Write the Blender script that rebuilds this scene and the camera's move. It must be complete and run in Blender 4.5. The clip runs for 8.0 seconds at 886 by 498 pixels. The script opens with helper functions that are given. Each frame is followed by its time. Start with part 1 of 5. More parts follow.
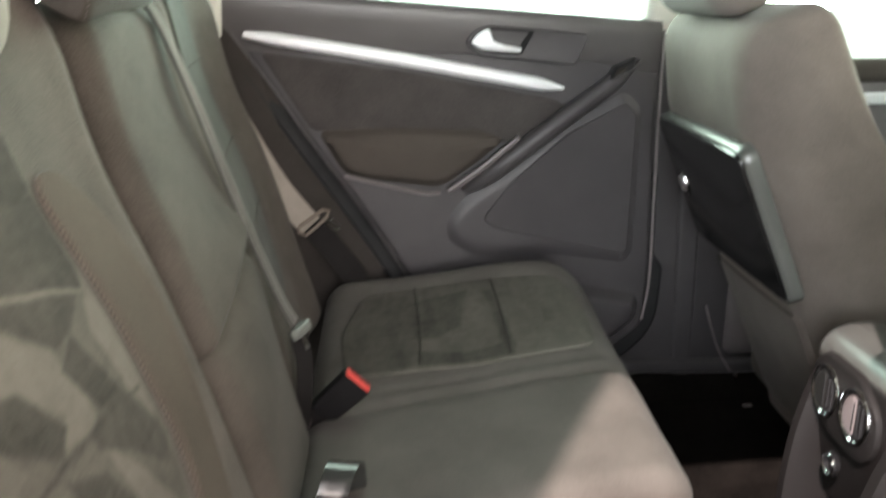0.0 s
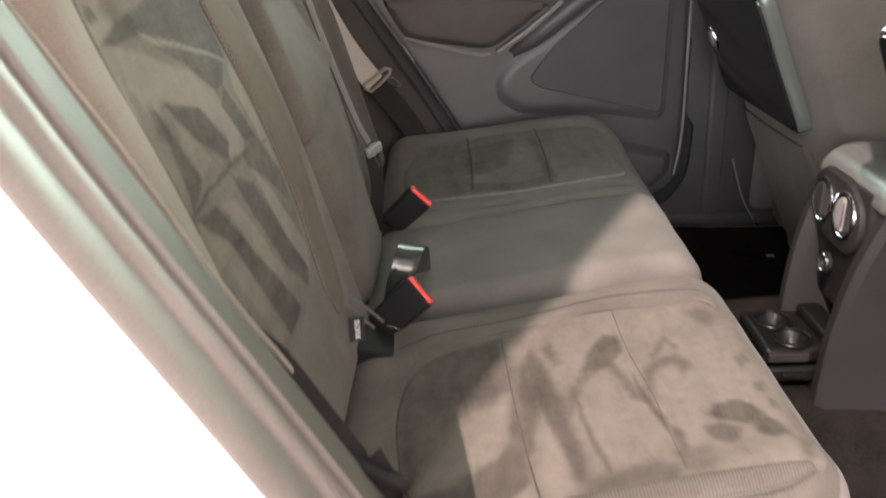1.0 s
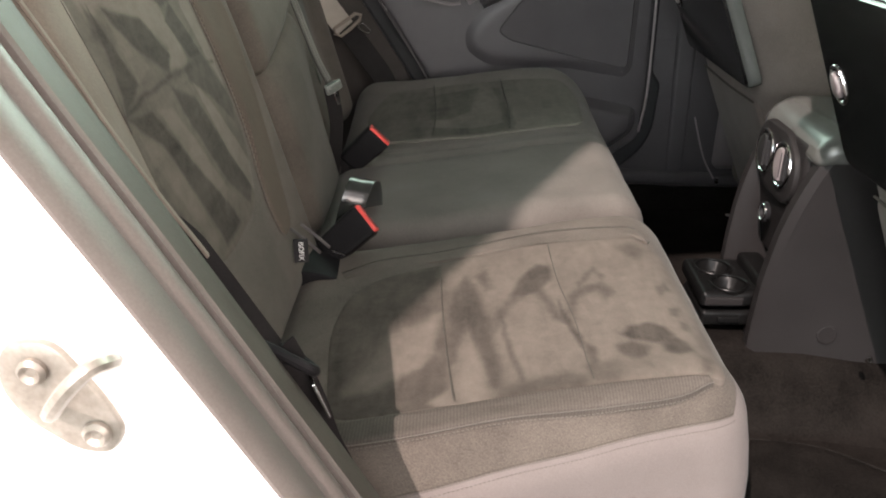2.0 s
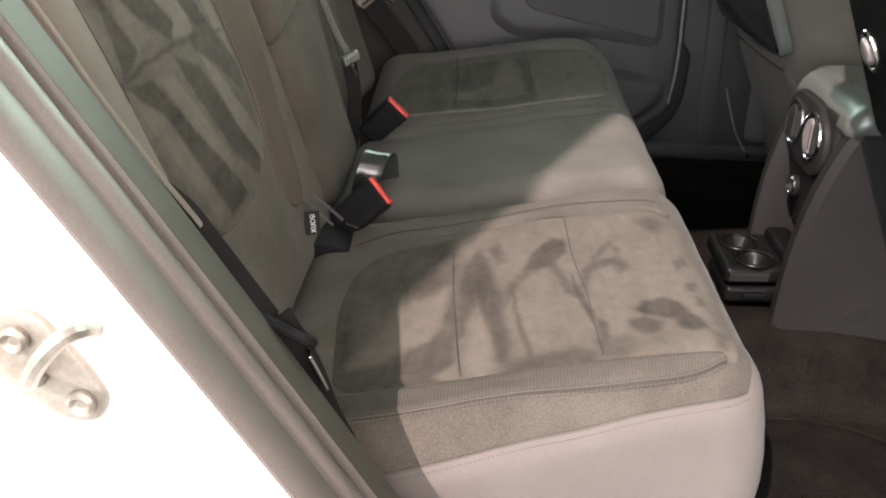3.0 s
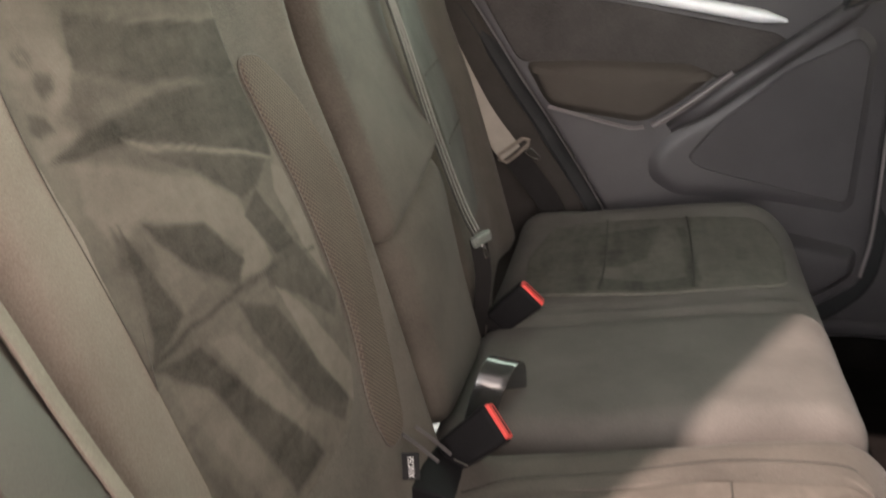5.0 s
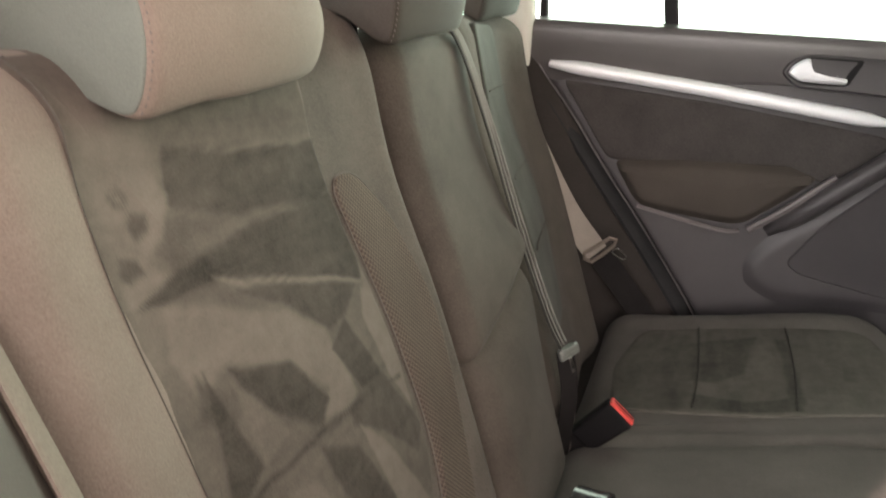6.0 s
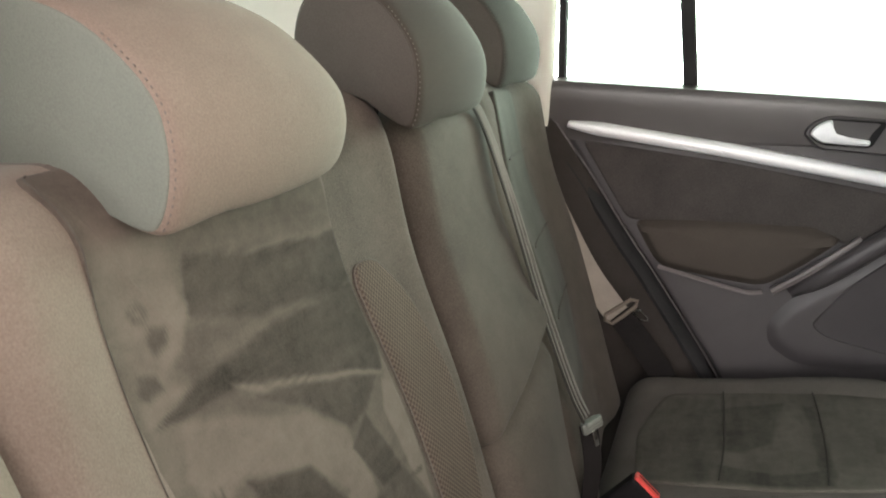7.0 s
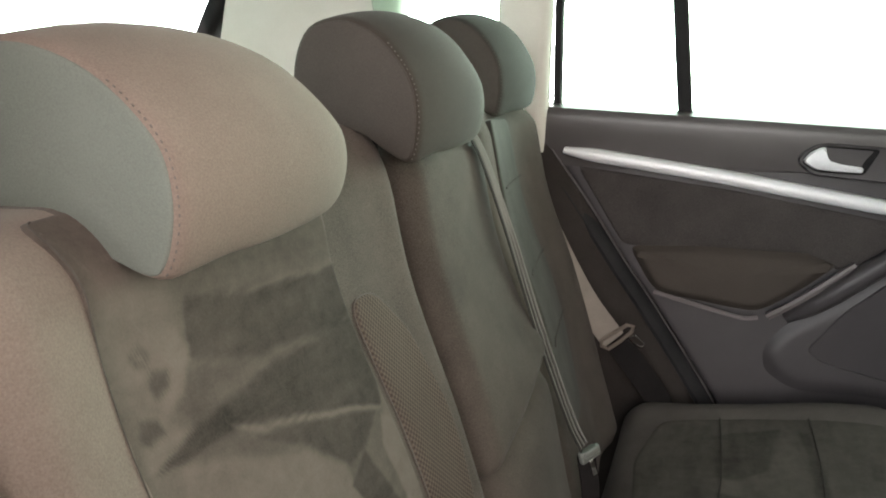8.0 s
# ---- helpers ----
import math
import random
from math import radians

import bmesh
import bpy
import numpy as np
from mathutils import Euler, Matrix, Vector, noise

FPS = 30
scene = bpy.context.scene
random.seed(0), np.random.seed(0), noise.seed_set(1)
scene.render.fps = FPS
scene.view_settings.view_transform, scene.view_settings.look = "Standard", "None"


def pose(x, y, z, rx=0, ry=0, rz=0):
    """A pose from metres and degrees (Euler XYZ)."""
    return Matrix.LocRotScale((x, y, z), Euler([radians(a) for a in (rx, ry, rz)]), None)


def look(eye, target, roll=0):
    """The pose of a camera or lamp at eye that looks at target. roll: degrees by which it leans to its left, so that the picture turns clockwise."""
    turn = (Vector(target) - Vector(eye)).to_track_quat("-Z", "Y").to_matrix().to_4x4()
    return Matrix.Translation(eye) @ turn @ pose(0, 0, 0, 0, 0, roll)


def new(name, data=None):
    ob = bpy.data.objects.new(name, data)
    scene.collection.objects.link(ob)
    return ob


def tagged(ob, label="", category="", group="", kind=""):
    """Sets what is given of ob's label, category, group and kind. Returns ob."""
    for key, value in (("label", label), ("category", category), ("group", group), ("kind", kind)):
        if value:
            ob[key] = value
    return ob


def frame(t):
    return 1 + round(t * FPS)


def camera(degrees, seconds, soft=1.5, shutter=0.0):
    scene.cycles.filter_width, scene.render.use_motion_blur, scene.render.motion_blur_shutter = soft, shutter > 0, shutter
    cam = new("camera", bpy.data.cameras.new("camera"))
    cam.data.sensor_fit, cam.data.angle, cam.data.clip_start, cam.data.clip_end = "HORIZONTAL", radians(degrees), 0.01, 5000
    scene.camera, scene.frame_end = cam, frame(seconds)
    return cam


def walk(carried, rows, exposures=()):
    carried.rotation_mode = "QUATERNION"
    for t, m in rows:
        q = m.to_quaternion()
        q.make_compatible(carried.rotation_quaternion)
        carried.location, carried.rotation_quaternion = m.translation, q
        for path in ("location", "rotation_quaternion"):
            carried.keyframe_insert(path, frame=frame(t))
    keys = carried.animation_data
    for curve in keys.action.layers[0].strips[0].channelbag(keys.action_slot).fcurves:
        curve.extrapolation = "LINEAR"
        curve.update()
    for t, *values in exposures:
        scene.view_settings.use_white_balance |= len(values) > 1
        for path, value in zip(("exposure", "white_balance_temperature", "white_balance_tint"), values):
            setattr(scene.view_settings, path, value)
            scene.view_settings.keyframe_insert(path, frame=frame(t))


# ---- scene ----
cam = camera(57.9, 8.0, soft=1.9, shutter=0.5)
PATH = [
    (0, (0.004, 0.012, 0.907), (0.091, 1.917, 0.304), -0.6),
    (0.5, (-0.002, -0.089, 0.855), (-0.038, 1.777, 0.137), -1.5),
    (1, (-0.013, -0.223, 0.836), (-0.048, 1.616, 0.05), -1.9),
    (1.5, (-0.005, -0.292, 0.831), (-0.007, 1.525, -0.004), -0.2),
    (1.7, (0.026, -0.289, 0.821), (0.021, 1.524, -0.023), 0.2),
    (2.8, (0.065, -0.264, 0.794), (0.0, 1.52, -0.108), -0.2),
    (3, (0.075, -0.268, 0.797), (-0.025, 1.509, -0.114), -0.6),
    (3.5, (0.089, -0.26, 0.797), (-0.08, 1.508, -0.122), -1.9),
    (4, (0.088, -0.208, 0.822), (-0.162, 1.588, -0.023), -2.7),
    (4.5, (0.091, -0.115, 0.838), (-0.272, 1.709, 0.104), -2.3),
    (4.7, (0.087, -0.08, 0.847), (-0.325, 1.741, 0.13), -2.3),
    (5.8, (0.049, 0.002, 0.889), (-0.577, 1.821, 0.341), -0.6),
    (6, (0.041, 0.007, 0.896), (-0.612, 1.826, 0.383), -1.1),
    (6.5, (0.039, 0.013, 0.921), (-0.647, 1.836, 0.463), -1.2),
    (7, (0.029, 0.025, 0.933), (-0.666, 1.853, 0.516), -1.4),
    (7.5, (0.026, 0.025, 0.947), (-0.661, 1.863, 0.561), -1.6),
    (8, (0.025, 0.024, 0.947), (-0.658, 1.866, 0.574), -1.3),
]
EXPOSURES = [(0.0, 2.10, 6560, 14), (0.5, 2.10, 7000, 28), (1.0, 2.14, 6700, 18), (1.7, 1.70, 6550, 14), (3.0, 1.86, 6500, 13), (3.5, 1.82, 6500, 13), (4.5, 1.92, 6750, 17), (6.0, 1.80, 7000, 21), (7.5, 1.73, 6680, 16), (8.0, 1.52, 6660, 16)]
walk(cam, [(t, look(eye, target, roll)) for t, eye, target, roll in PATH], EXPOSURES)

# ---- world and sun ----
SUN_WAY = Vector((0.48, 0.88, -1.02)).normalized()      # the way the light travels
world = bpy.data.worlds.new("world")
scene.world = world
world.use_nodes = True
wn = world.node_tree
wn.nodes.clear()
sky = wn.nodes.new("ShaderNodeTexSky")
sky.sky_type, sky.sun_disc = "NISHITA", False
sky.sun_elevation = math.asin(-SUN_WAY.z)
sky.sun_rotation = math.atan2(-SUN_WAY.x, -SUN_WAY.y)
veil = wn.nodes.new("ShaderNodeMix")
veil.data_type = "RGBA"
veil.inputs[0].default_value = 0.85
# thin bright cloud, brightest round the sun, warmer and dimmer towards the car's nose
aim = wn.nodes.new("ShaderNodeTexCoord")
split = wn.nodes.new("ShaderNodeSeparateXYZ")
grade = wn.nodes.new("ShaderNodeMapRange")
grade.interpolation_type = "SMOOTHSTEP"
grade.inputs[1].default_value, grade.inputs[2].default_value = -0.35, 0.7
cloud = wn.nodes.new("ShaderNodeMix")
cloud.data_type = "RGBA"
cloud.inputs[6].default_value = (20.0, 22.2, 22.0, 1)
cloud.inputs[7].default_value = (19.0, 16.0, 14.2, 1)
wn.links.new(aim.outputs["Generated"], split.inputs[0])
wn.links.new(split.outputs[0], grade.inputs[0])
wn.links.new(grade.outputs[0], cloud.inputs[0])
# a bright hazy sky on the far side of the car
haze = wn.nodes.new("ShaderNodeMapRange")
haze.interpolation_type = "SMOOTHSTEP"
haze.inputs[1].default_value, haze.inputs[2].default_value = 0.0, 0.9
bright = wn.nodes.new("ShaderNodeMix")
bright.data_type = "RGBA"
bright.inputs[7].default_value = (62.0, 69.0, 64.0, 1)
wn.links.new(split.outputs[1], haze.inputs[0])
wn.links.new(haze.outputs[0], bright.inputs[0])
wn.links.new(cloud.outputs[2], bright.inputs[6])
# dimmer overhead than near the horizon
height = wn.nodes.new("ShaderNodeMapRange")
height.interpolation_type = "SMOOTHSTEP"
height.inputs[1].default_value, height.inputs[2].default_value = 0.02, 0.60
height.inputs[3].default_value, height.inputs[4].default_value = 1.55, 0.30
dim = wn.nodes.new("ShaderNodeVectorMath")
dim.operation = "SCALE"
wn.links.new(split.outputs[2], height.inputs[0])
wn.links.new(bright.outputs[2], dim.inputs[0])
wn.links.new(height.outputs[0], dim.inputs[3])
wn.links.new(dim.outputs[0], veil.inputs[7])
back = wn.nodes.new("ShaderNodeBackground")
back.inputs[1].default_value = 0.15
out = wn.nodes.new("ShaderNodeOutputWorld")
wn.links.new(sky.outputs[0], veil.inputs[6])
wn.links.new(veil.outputs[2], back.inputs[0])
wn.links.new(back.outputs[0], out.inputs[0])
sun = new("sun", bpy.data.lights.new("sun", "SUN"))
sun.data.energy, sun.data.angle, sun.data.color = 2.65, radians(0.6), (1.0, 0.865, 0.80)
sun.matrix_world = look((-2, -2, 3), Vector((-2, -2, 3)) + SUN_WAY)


# ---- materials ----
def node(nt, kind, **values):
    n = nt.nodes.new(kind)
    for key, value in values.items():
        n.inputs[int(key[1:])].default_value = value
    return n


def surface(name, dark, light, rough=0.7, metal=0.0, grain=300.0, blotch=12.0, bump=0.2, spec=0.4, sheen=0.0, spread=(0.35, 0.65), coat=0.0):
    """A material whose colour wanders between two tones in blotches and fine grain, with a fine relief."""
    m = bpy.data.materials.new(name)
    m.use_nodes = True
    nt = m.node_tree
    b = nt.nodes["Principled BSDF"]
    co = nt.nodes.new("ShaderNodeTexCoord")
    big = node(nt, "ShaderNodeTexNoise", _2=blotch, _3=4.0, _4=0.6)
    fine = node(nt, "ShaderNodeTexNoise", _2=grain, _3=3.0, _4=0.6)
    both = node(nt, "ShaderNodeMath", _1=0.5)
    both.operation = "MULTIPLY_ADD"
    half = node(nt, "ShaderNodeMath", _1=0.5)
    half.operation = "MULTIPLY"
    ramp = nt.nodes.new("ShaderNodeValToRGB")
    ramp.color_ramp.elements[0].position, ramp.color_ramp.elements[1].position = spread
    ramp.color_ramp.elements[0].color, ramp.color_ramp.elements[1].color = (*dark, 1), (*light, 1)
    rel = node(nt, "ShaderNodeBump", _0=bump, _1=0.001)
    for n in (big, fine):
        nt.links.new(co.outputs["Object"], n.inputs[0])
    nt.links.new(big.outputs[0], half.inputs[0])
    nt.links.new(fine.outputs[0], both.inputs[0])
    nt.links.new(half.outputs[0], both.inputs[2])
    nt.links.new(both.outputs[0], ramp.inputs[0])
    nt.links.new(ramp.outputs[0], b.inputs["Base Color"])
    nt.links.new(fine.outputs[0], rel.inputs["Height"])
    nt.links.new(rel.outputs[0], b.inputs["Normal"])
    b.inputs["Roughness"].default_value, b.inputs["Metallic"].default_value = rough, metal
    b.inputs["Specular IOR Level"].default_value = spec
    b.inputs["Sheen Weight"].default_value, b.inputs["Sheen Roughness"].default_value = sheen, 0.5
    b.inputs["Coat Weight"].default_value = coat
    return m


def napped(name, dark, light):
    """Suede whose nap is brushed darker or lighter, after the mesh's own values of "nap" from 0 to 1, with smears and fine grain."""
    m = surface(name, dark, light, 0.95, grain=500, bump=0.25, spec=0.1, sheen=0.02)
    nt = m.node_tree
    b = nt.nodes["Principled BSDF"]
    ramp = b.inputs["Base Color"].links[0].from_node
    ramp.color_ramp.elements[0].position, ramp.color_ramp.elements[1].position = 0.0, 1.0
    co = nt.nodes.new("ShaderNodeTexCoord")
    nap = nt.nodes.new("ShaderNodeAttribute")
    nap.attribute_name = "nap"
    total = nap.outputs["Fac"]
    for scale, detail, amount in ((16.0, 4.0, 0.40), (70.0, 4.0, 0.34), (600.0, 2.0, 0.24)):
        cloudy = node(nt, "ShaderNodeTexNoise", _2=scale, _3=detail, _4=0.62, _8=0.3)
        centred = node(nt, "ShaderNodeMath", _1=-0.5)
        add = node(nt, "ShaderNodeMath", _1=amount)
        add.operation = "MULTIPLY_ADD"
        nt.links.new(co.outputs["Object"], cloudy.inputs[0])
        nt.links.new(cloudy.outputs[0], centred.inputs[0])
        nt.links.new(centred.outputs[0], add.inputs[0])
        nt.links.new(total, add.inputs[2])
        total = add.outputs[0]
    # long brushed smears
    turned = nt.nodes.new("ShaderNodeMapping")
    turned.inputs[2].default_value = (0.4, 0.5, 0.9)
    turned.inputs[3].default_value = (1.0, 0.22, 1.0)
    brushed = node(nt, "ShaderNodeTexNoise", _2=42.0, _3=3.0, _4=0.6, _8=0.6)
    centred = node(nt, "ShaderNodeMath", _1=-0.5)
    add = node(nt, "ShaderNodeMath", _1=0.42)
    add.operation = "MULTIPLY_ADD"
    nt.links.new(co.outputs["Object"], turned.inputs[0])
    nt.links.new(turned.outputs[0], brushed.inputs[0])
    nt.links.new(brushed.outputs[0], centred.inputs[0])
    nt.links.new(centred.outputs[0], add.inputs[0])
    nt.links.new(total, add.inputs[2])
    nt.links.new(add.outputs[0], ramp.inputs[0])
    return m


def woven(m, axes, pitch, depth=0.5, tone=0.55):
    """Adds an open weave: a relief and darker holes repeating every pitch metres along each of the axes."""
    nt = m.node_tree
    b = nt.nodes["Principled BSDF"]
    old = b.inputs["Base Color"].links[0].from_socket
    co = nt.nodes.new("ShaderNodeTexCoord")
    sep = nt.nodes.new("ShaderNodeSeparateXYZ")
    nt.links.new(co.outputs["Object"], sep.inputs[0])
    total = None
    for axis, p in zip(axes, pitch):
        k = node(nt, "ShaderNodeMath", _1=2 * math.pi / p)
        k.operation = "MULTIPLY"
        c = nt.nodes.new("ShaderNodeMath")
        c.operation = "SINE"
        nt.links.new(sep.outputs[axis], k.inputs[0])
        nt.links.new(k.outputs[0], c.inputs[0])
        if total is None:
            total = c.outputs[0]
        else:
            s = nt.nodes.new("ShaderNodeMath")
            s.operation = "MULTIPLY"
            nt.links.new(total, s.inputs[0])
            nt.links.new(c.outputs[0], s.inputs[1])
            total = s.outputs[0]
    rng = nt.nodes.new("ShaderNodeMapRange")
    rng.inputs[1].default_value, rng.inputs[2].default_value = -0.7, 0.5
    rng.inputs[3].default_value, rng.inputs[4].default_value = tone, 1.15
    nt.links.new(total, rng.inputs[0])
    mul = nt.nodes.new("ShaderNodeVectorMath")
    mul.operation = "SCALE"
    nt.links.new(old, mul.inputs[0])
    nt.links.new(rng.outputs[0], mul.inputs[3])
    nt.links.new(mul.outputs[0], b.inputs["Base Color"])
    rel = node(nt, "ShaderNodeBump", _0=depth, _1=0.0015)
    nt.links.new(rng.outputs[0], rel.inputs["Height"])
    nt.links.new(rel.outputs[0], b.inputs["Normal"])
    return m


def pane(name, tint):
    m = bpy.data.materials.new(name)
    m.use_nodes = True
    nt = m.node_tree
    nt.nodes.clear()
    clear = nt.nodes.new("ShaderNodeBsdfTransparent")
    clear.inputs[0].default_value = (*tint, 1)
    gloss = nt.nodes.new("ShaderNodeBsdfGlossy")
    gloss.inputs[1].default_value = 0.02
    fres = node(nt, "ShaderNodeFresnel", _0=1.45)
    mix = nt.nodes.new("ShaderNodeMixShader")
    o = nt.nodes.new("ShaderNodeOutputMaterial")
    nt.links.new(fres.outputs[0], mix.inputs[0])
    nt.links.new(clear.outputs[0], mix.inputs[1])
    nt.links.new(gloss.outputs[0], mix.inputs[2])
    nt.links.new(mix.outputs[0], o.inputs[0])
    return m


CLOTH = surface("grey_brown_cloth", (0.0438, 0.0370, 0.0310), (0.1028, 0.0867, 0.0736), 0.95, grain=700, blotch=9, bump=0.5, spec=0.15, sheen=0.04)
# seat cloth made lighter and greener, window light painted into the bench
BENCH_CLOTH_LIT = surface("window_lit_bench_cloth", (0.0683, 0.0608, 0.0539), (0.1142, 0.1019, 0.0913), 0.95, grain=700, blotch=9, bump=0.5, spec=0.15, sheen=0.04)
# the seat cloth lightened, doorway light put into its colour
BOLSTER_LIT = surface("lit_bolster_cloth", (0.1089, 0.0875, 0.0729), (0.1642, 0.1344, 0.1139), 0.92, grain=700, blotch=8, bump=0.4, spec=0.15, sheen=0.04)
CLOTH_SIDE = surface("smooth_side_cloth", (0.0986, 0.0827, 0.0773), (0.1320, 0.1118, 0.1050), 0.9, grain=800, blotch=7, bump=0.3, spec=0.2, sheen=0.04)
# the seat cloth darkened, shade of the middle pads put into its colour
CLOTH_MID_SHADED = surface("shaded_middle_cloth", (0.0338, 0.0288, 0.0240), (0.0806, 0.0691, 0.0576), 0.92, grain=700, blotch=9, bump=0.4, spec=0.15, sheen=0.04)
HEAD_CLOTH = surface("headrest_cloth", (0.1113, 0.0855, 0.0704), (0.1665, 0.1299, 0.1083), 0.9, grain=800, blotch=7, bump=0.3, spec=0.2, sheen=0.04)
# one headrest cloth in darker and greener copies, shade and sky light in colour
HEAD_MID_SHADED = surface("shaded_headrest_cloth", (0.0254, 0.0213, 0.0175), (0.0424, 0.0360, 0.0303), 0.92, grain=800, blotch=7, bump=0.3, spec=0.15, sheen=0.03)
HEAD_FAR_SHADED = surface("shaded_far_headrest_cloth", (0.0320, 0.0328, 0.0288), (0.0496, 0.0504, 0.0448), 0.92, grain=800, blotch=7, bump=0.3, spec=0.15, sheen=0.03)
HEAD_SIDE_LIT = surface("sky_lit_headrest_side_cloth", (0.0918, 0.1004, 0.0881), (0.1232, 0.1352, 0.1190), 0.85, grain=800, blotch=6, bump=0.2, spec=0.2, sheen=0.05)
HEAD_SIDE_SHADED = surface("shaded_headrest_side_cloth", (0.0340, 0.0298, 0.0263), (0.0544, 0.0476, 0.0416), 0.92, grain=800, blotch=7, bump=0.3, spec=0.15)
SUEDE_DARK, SUEDE_LIGHT = (0.0185, 0.0154, 0.0130), (0.131, 0.110, 0.093)
SUEDE = napped("brushed_suede", SUEDE_DARK, SUEDE_LIGHT)
FAR_NAP = napped("dark_brushed_suede", (0.0250, 0.0244, 0.0207), (0.1475, 0.1366, 0.1159))
FAR_SUEDE = surface("far_back_suede", (0.0317, 0.0331, 0.0281), (0.0672, 0.0689, 0.0588), 0.95, grain=500, blotch=14, bump=0.25, spec=0.1, sheen=0.06)
KNIT = woven(surface("knitted_side_cloth", (0.0744, 0.0590, 0.0485), (0.1002, 0.0800, 0.0663), 0.95, grain=500, blotch=10, spec=0.1), (1, 2), (0.0052, 0.0052), 0.5, 0.54)
RIB = woven(surface("ribbed_edge_cloth", (0.0459, 0.0394, 0.0336), (0.0722, 0.0623, 0.0541), 0.95, grain=500, blotch=16, spec=0.1), (0,), (0.0031,), 0.05, 0.95)
SEAM = surface("seam_cloth", (0.075, 0.066, 0.058), (0.10, 0.088, 0.078), 0.95, grain=900)
SEAM_SUEDE = surface("suede_seam", (0.040, 0.035, 0.030), (0.068, 0.060, 0.051), 0.95, grain=90, blotch=40)
SEAM_DARK = surface("sunken_seam", (0.030, 0.027, 0.023), (0.042, 0.038, 0.033), 0.95, grain=900)
PLASTIC = surface("grained_dark_plastic", (0.106, 0.091, 0.092), (0.136, 0.118, 0.119), 0.42, grain=900, blotch=6, bump=0.25, spec=0.5)
DOOR_PLASTIC = surface("dark_door_plastic", (0.037, 0.033, 0.035), (0.052, 0.047, 0.049), 0.42, grain=900, blotch=6, bump=0.25, spec=0.3)
PLASTIC_GREY = surface("grained_grey_plastic", (0.140, 0.119, 0.119), (0.174, 0.150, 0.150), 0.38, grain=900, blotch=6, bump=0.25, spec=0.45)
LEDGE = surface("grained_ledge_plastic", (0.058, 0.052, 0.052), (0.076, 0.069, 0.069), 0.36, grain=900, blotch=6, bump=0.25, spec=0.5)
DOOR_CLOTH = surface("dark_door_cloth", (0.0252, 0.0217, 0.0210), (0.0610, 0.0537, 0.0512), 0.85, grain=500, blotch=10, bump=0.35, spec=0.2)
ARM_CLOTH = surface("armrest_cloth", (0.0456, 0.0380, 0.0327), (0.0623, 0.0524, 0.0456), 0.9, grain=600, blotch=8, bump=0.3, spec=0.2)
FRONT_CLOTH = surface("front_seat_cloth", (0.0906, 0.0747, 0.0670), (0.1488, 0.1238, 0.1120), 0.9, grain=800, blotch=7, bump=0.25, spec=0.2, sheen=0.04)
GRILLE = surface("speaker_mesh", (0.0377, 0.0336, 0.0353), (0.0508, 0.0451, 0.0476), 0.7, grain=1200, blotch=10, bump=0.5, spec=0.3)
SILVER = surface("brushed_silver_trim", (0.6300, 0.6300, 0.6480), (0.7020, 0.7020, 0.7200), 0.42, metal=0.2, grain=250, blotch=5, bump=0.05, spec=0.35)
CHROME = surface("chrome", (0.75, 0.75, 0.76), (0.85, 0.85, 0.85), 0.12, metal=1.0, grain=200, blotch=5, bump=0.02)
STEEL = surface("zinc_steel", (0.2220, 0.1961, 0.1702), (0.3404, 0.3071, 0.2701), 0.4, metal=0.6, grain=200, blotch=30, bump=0.1)
GLOSS_BLACK = surface("glossy_black_plastic", (0.010, 0.010, 0.011), (0.016, 0.0155, 0.016), 0.28, grain=300, bump=0.03, spec=0.35)
BELT_BLACK = surface("black_webbing", (0.013, 0.012, 0.012), (0.021, 0.019, 0.019), 0.95, grain=700, bump=0.2, spec=0.02)
PIANO_BLACK = surface("piano_black_plastic", (0.0072, 0.0072, 0.0072), (0.0126, 0.0126, 0.0126), 0.12, grain=200, bump=0.01, spec=0.4)
BLACK = surface("matt_black_plastic", (0.018, 0.018, 0.019), (0.028, 0.027, 0.028), 0.5, grain=700, bump=0.2, spec=0.4)
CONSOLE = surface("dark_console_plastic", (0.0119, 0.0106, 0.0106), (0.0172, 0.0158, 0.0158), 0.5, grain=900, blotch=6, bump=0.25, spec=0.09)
# lighter copy of the console plastic, the top's bright reflection put into its colour
CONSOLE_LIT = surface("lit_satin_console_plastic", (0.060, 0.061, 0.057), (0.078, 0.079, 0.074), 0.26, grain=700, bump=0.08, spec=0.7)
SATIN_BLACK = surface("satin_dark_plastic", (0.013, 0.013, 0.013), (0.020, 0.020, 0.019), 0.30, grain=500, bump=0.06, spec=0.5)
BUCKLE_BLACK = surface("black_buckle_plastic", (0.008, 0.008, 0.008), (0.014, 0.013, 0.014), 0.5, grain=700, bump=0.15, spec=0.3)
for dull in (BLACK, BELT_BLACK, BUCKLE_BLACK):
    dull.node_tree.nodes["Principled BSDF"].inputs["IOR"].default_value = 1.15
STALK_BLACK = surface("glossy_black_stalk", (0.018, 0.019, 0.018), (0.026, 0.027, 0.025), 0.24, grain=400, bump=0.05, spec=1.0)
TONGUE_PALE = surface("pale_green_grey_plastic", (0.1115, 0.1201, 0.1073), (0.1416, 0.1523, 0.1373), 0.3, grain=500, bump=0.05, spec=0.5)
RED = surface("red_button_plastic", (0.50, 0.045, 0.038), (0.66, 0.075, 0.062), 0.4, grain=300, blotch=40, bump=0.05)
PAINT = surface("white_car_paint", (0.78, 0.77, 0.75), (0.82, 0.81, 0.79), 0.25, grain=60, blotch=4, bump=0.01, coat=0.6)
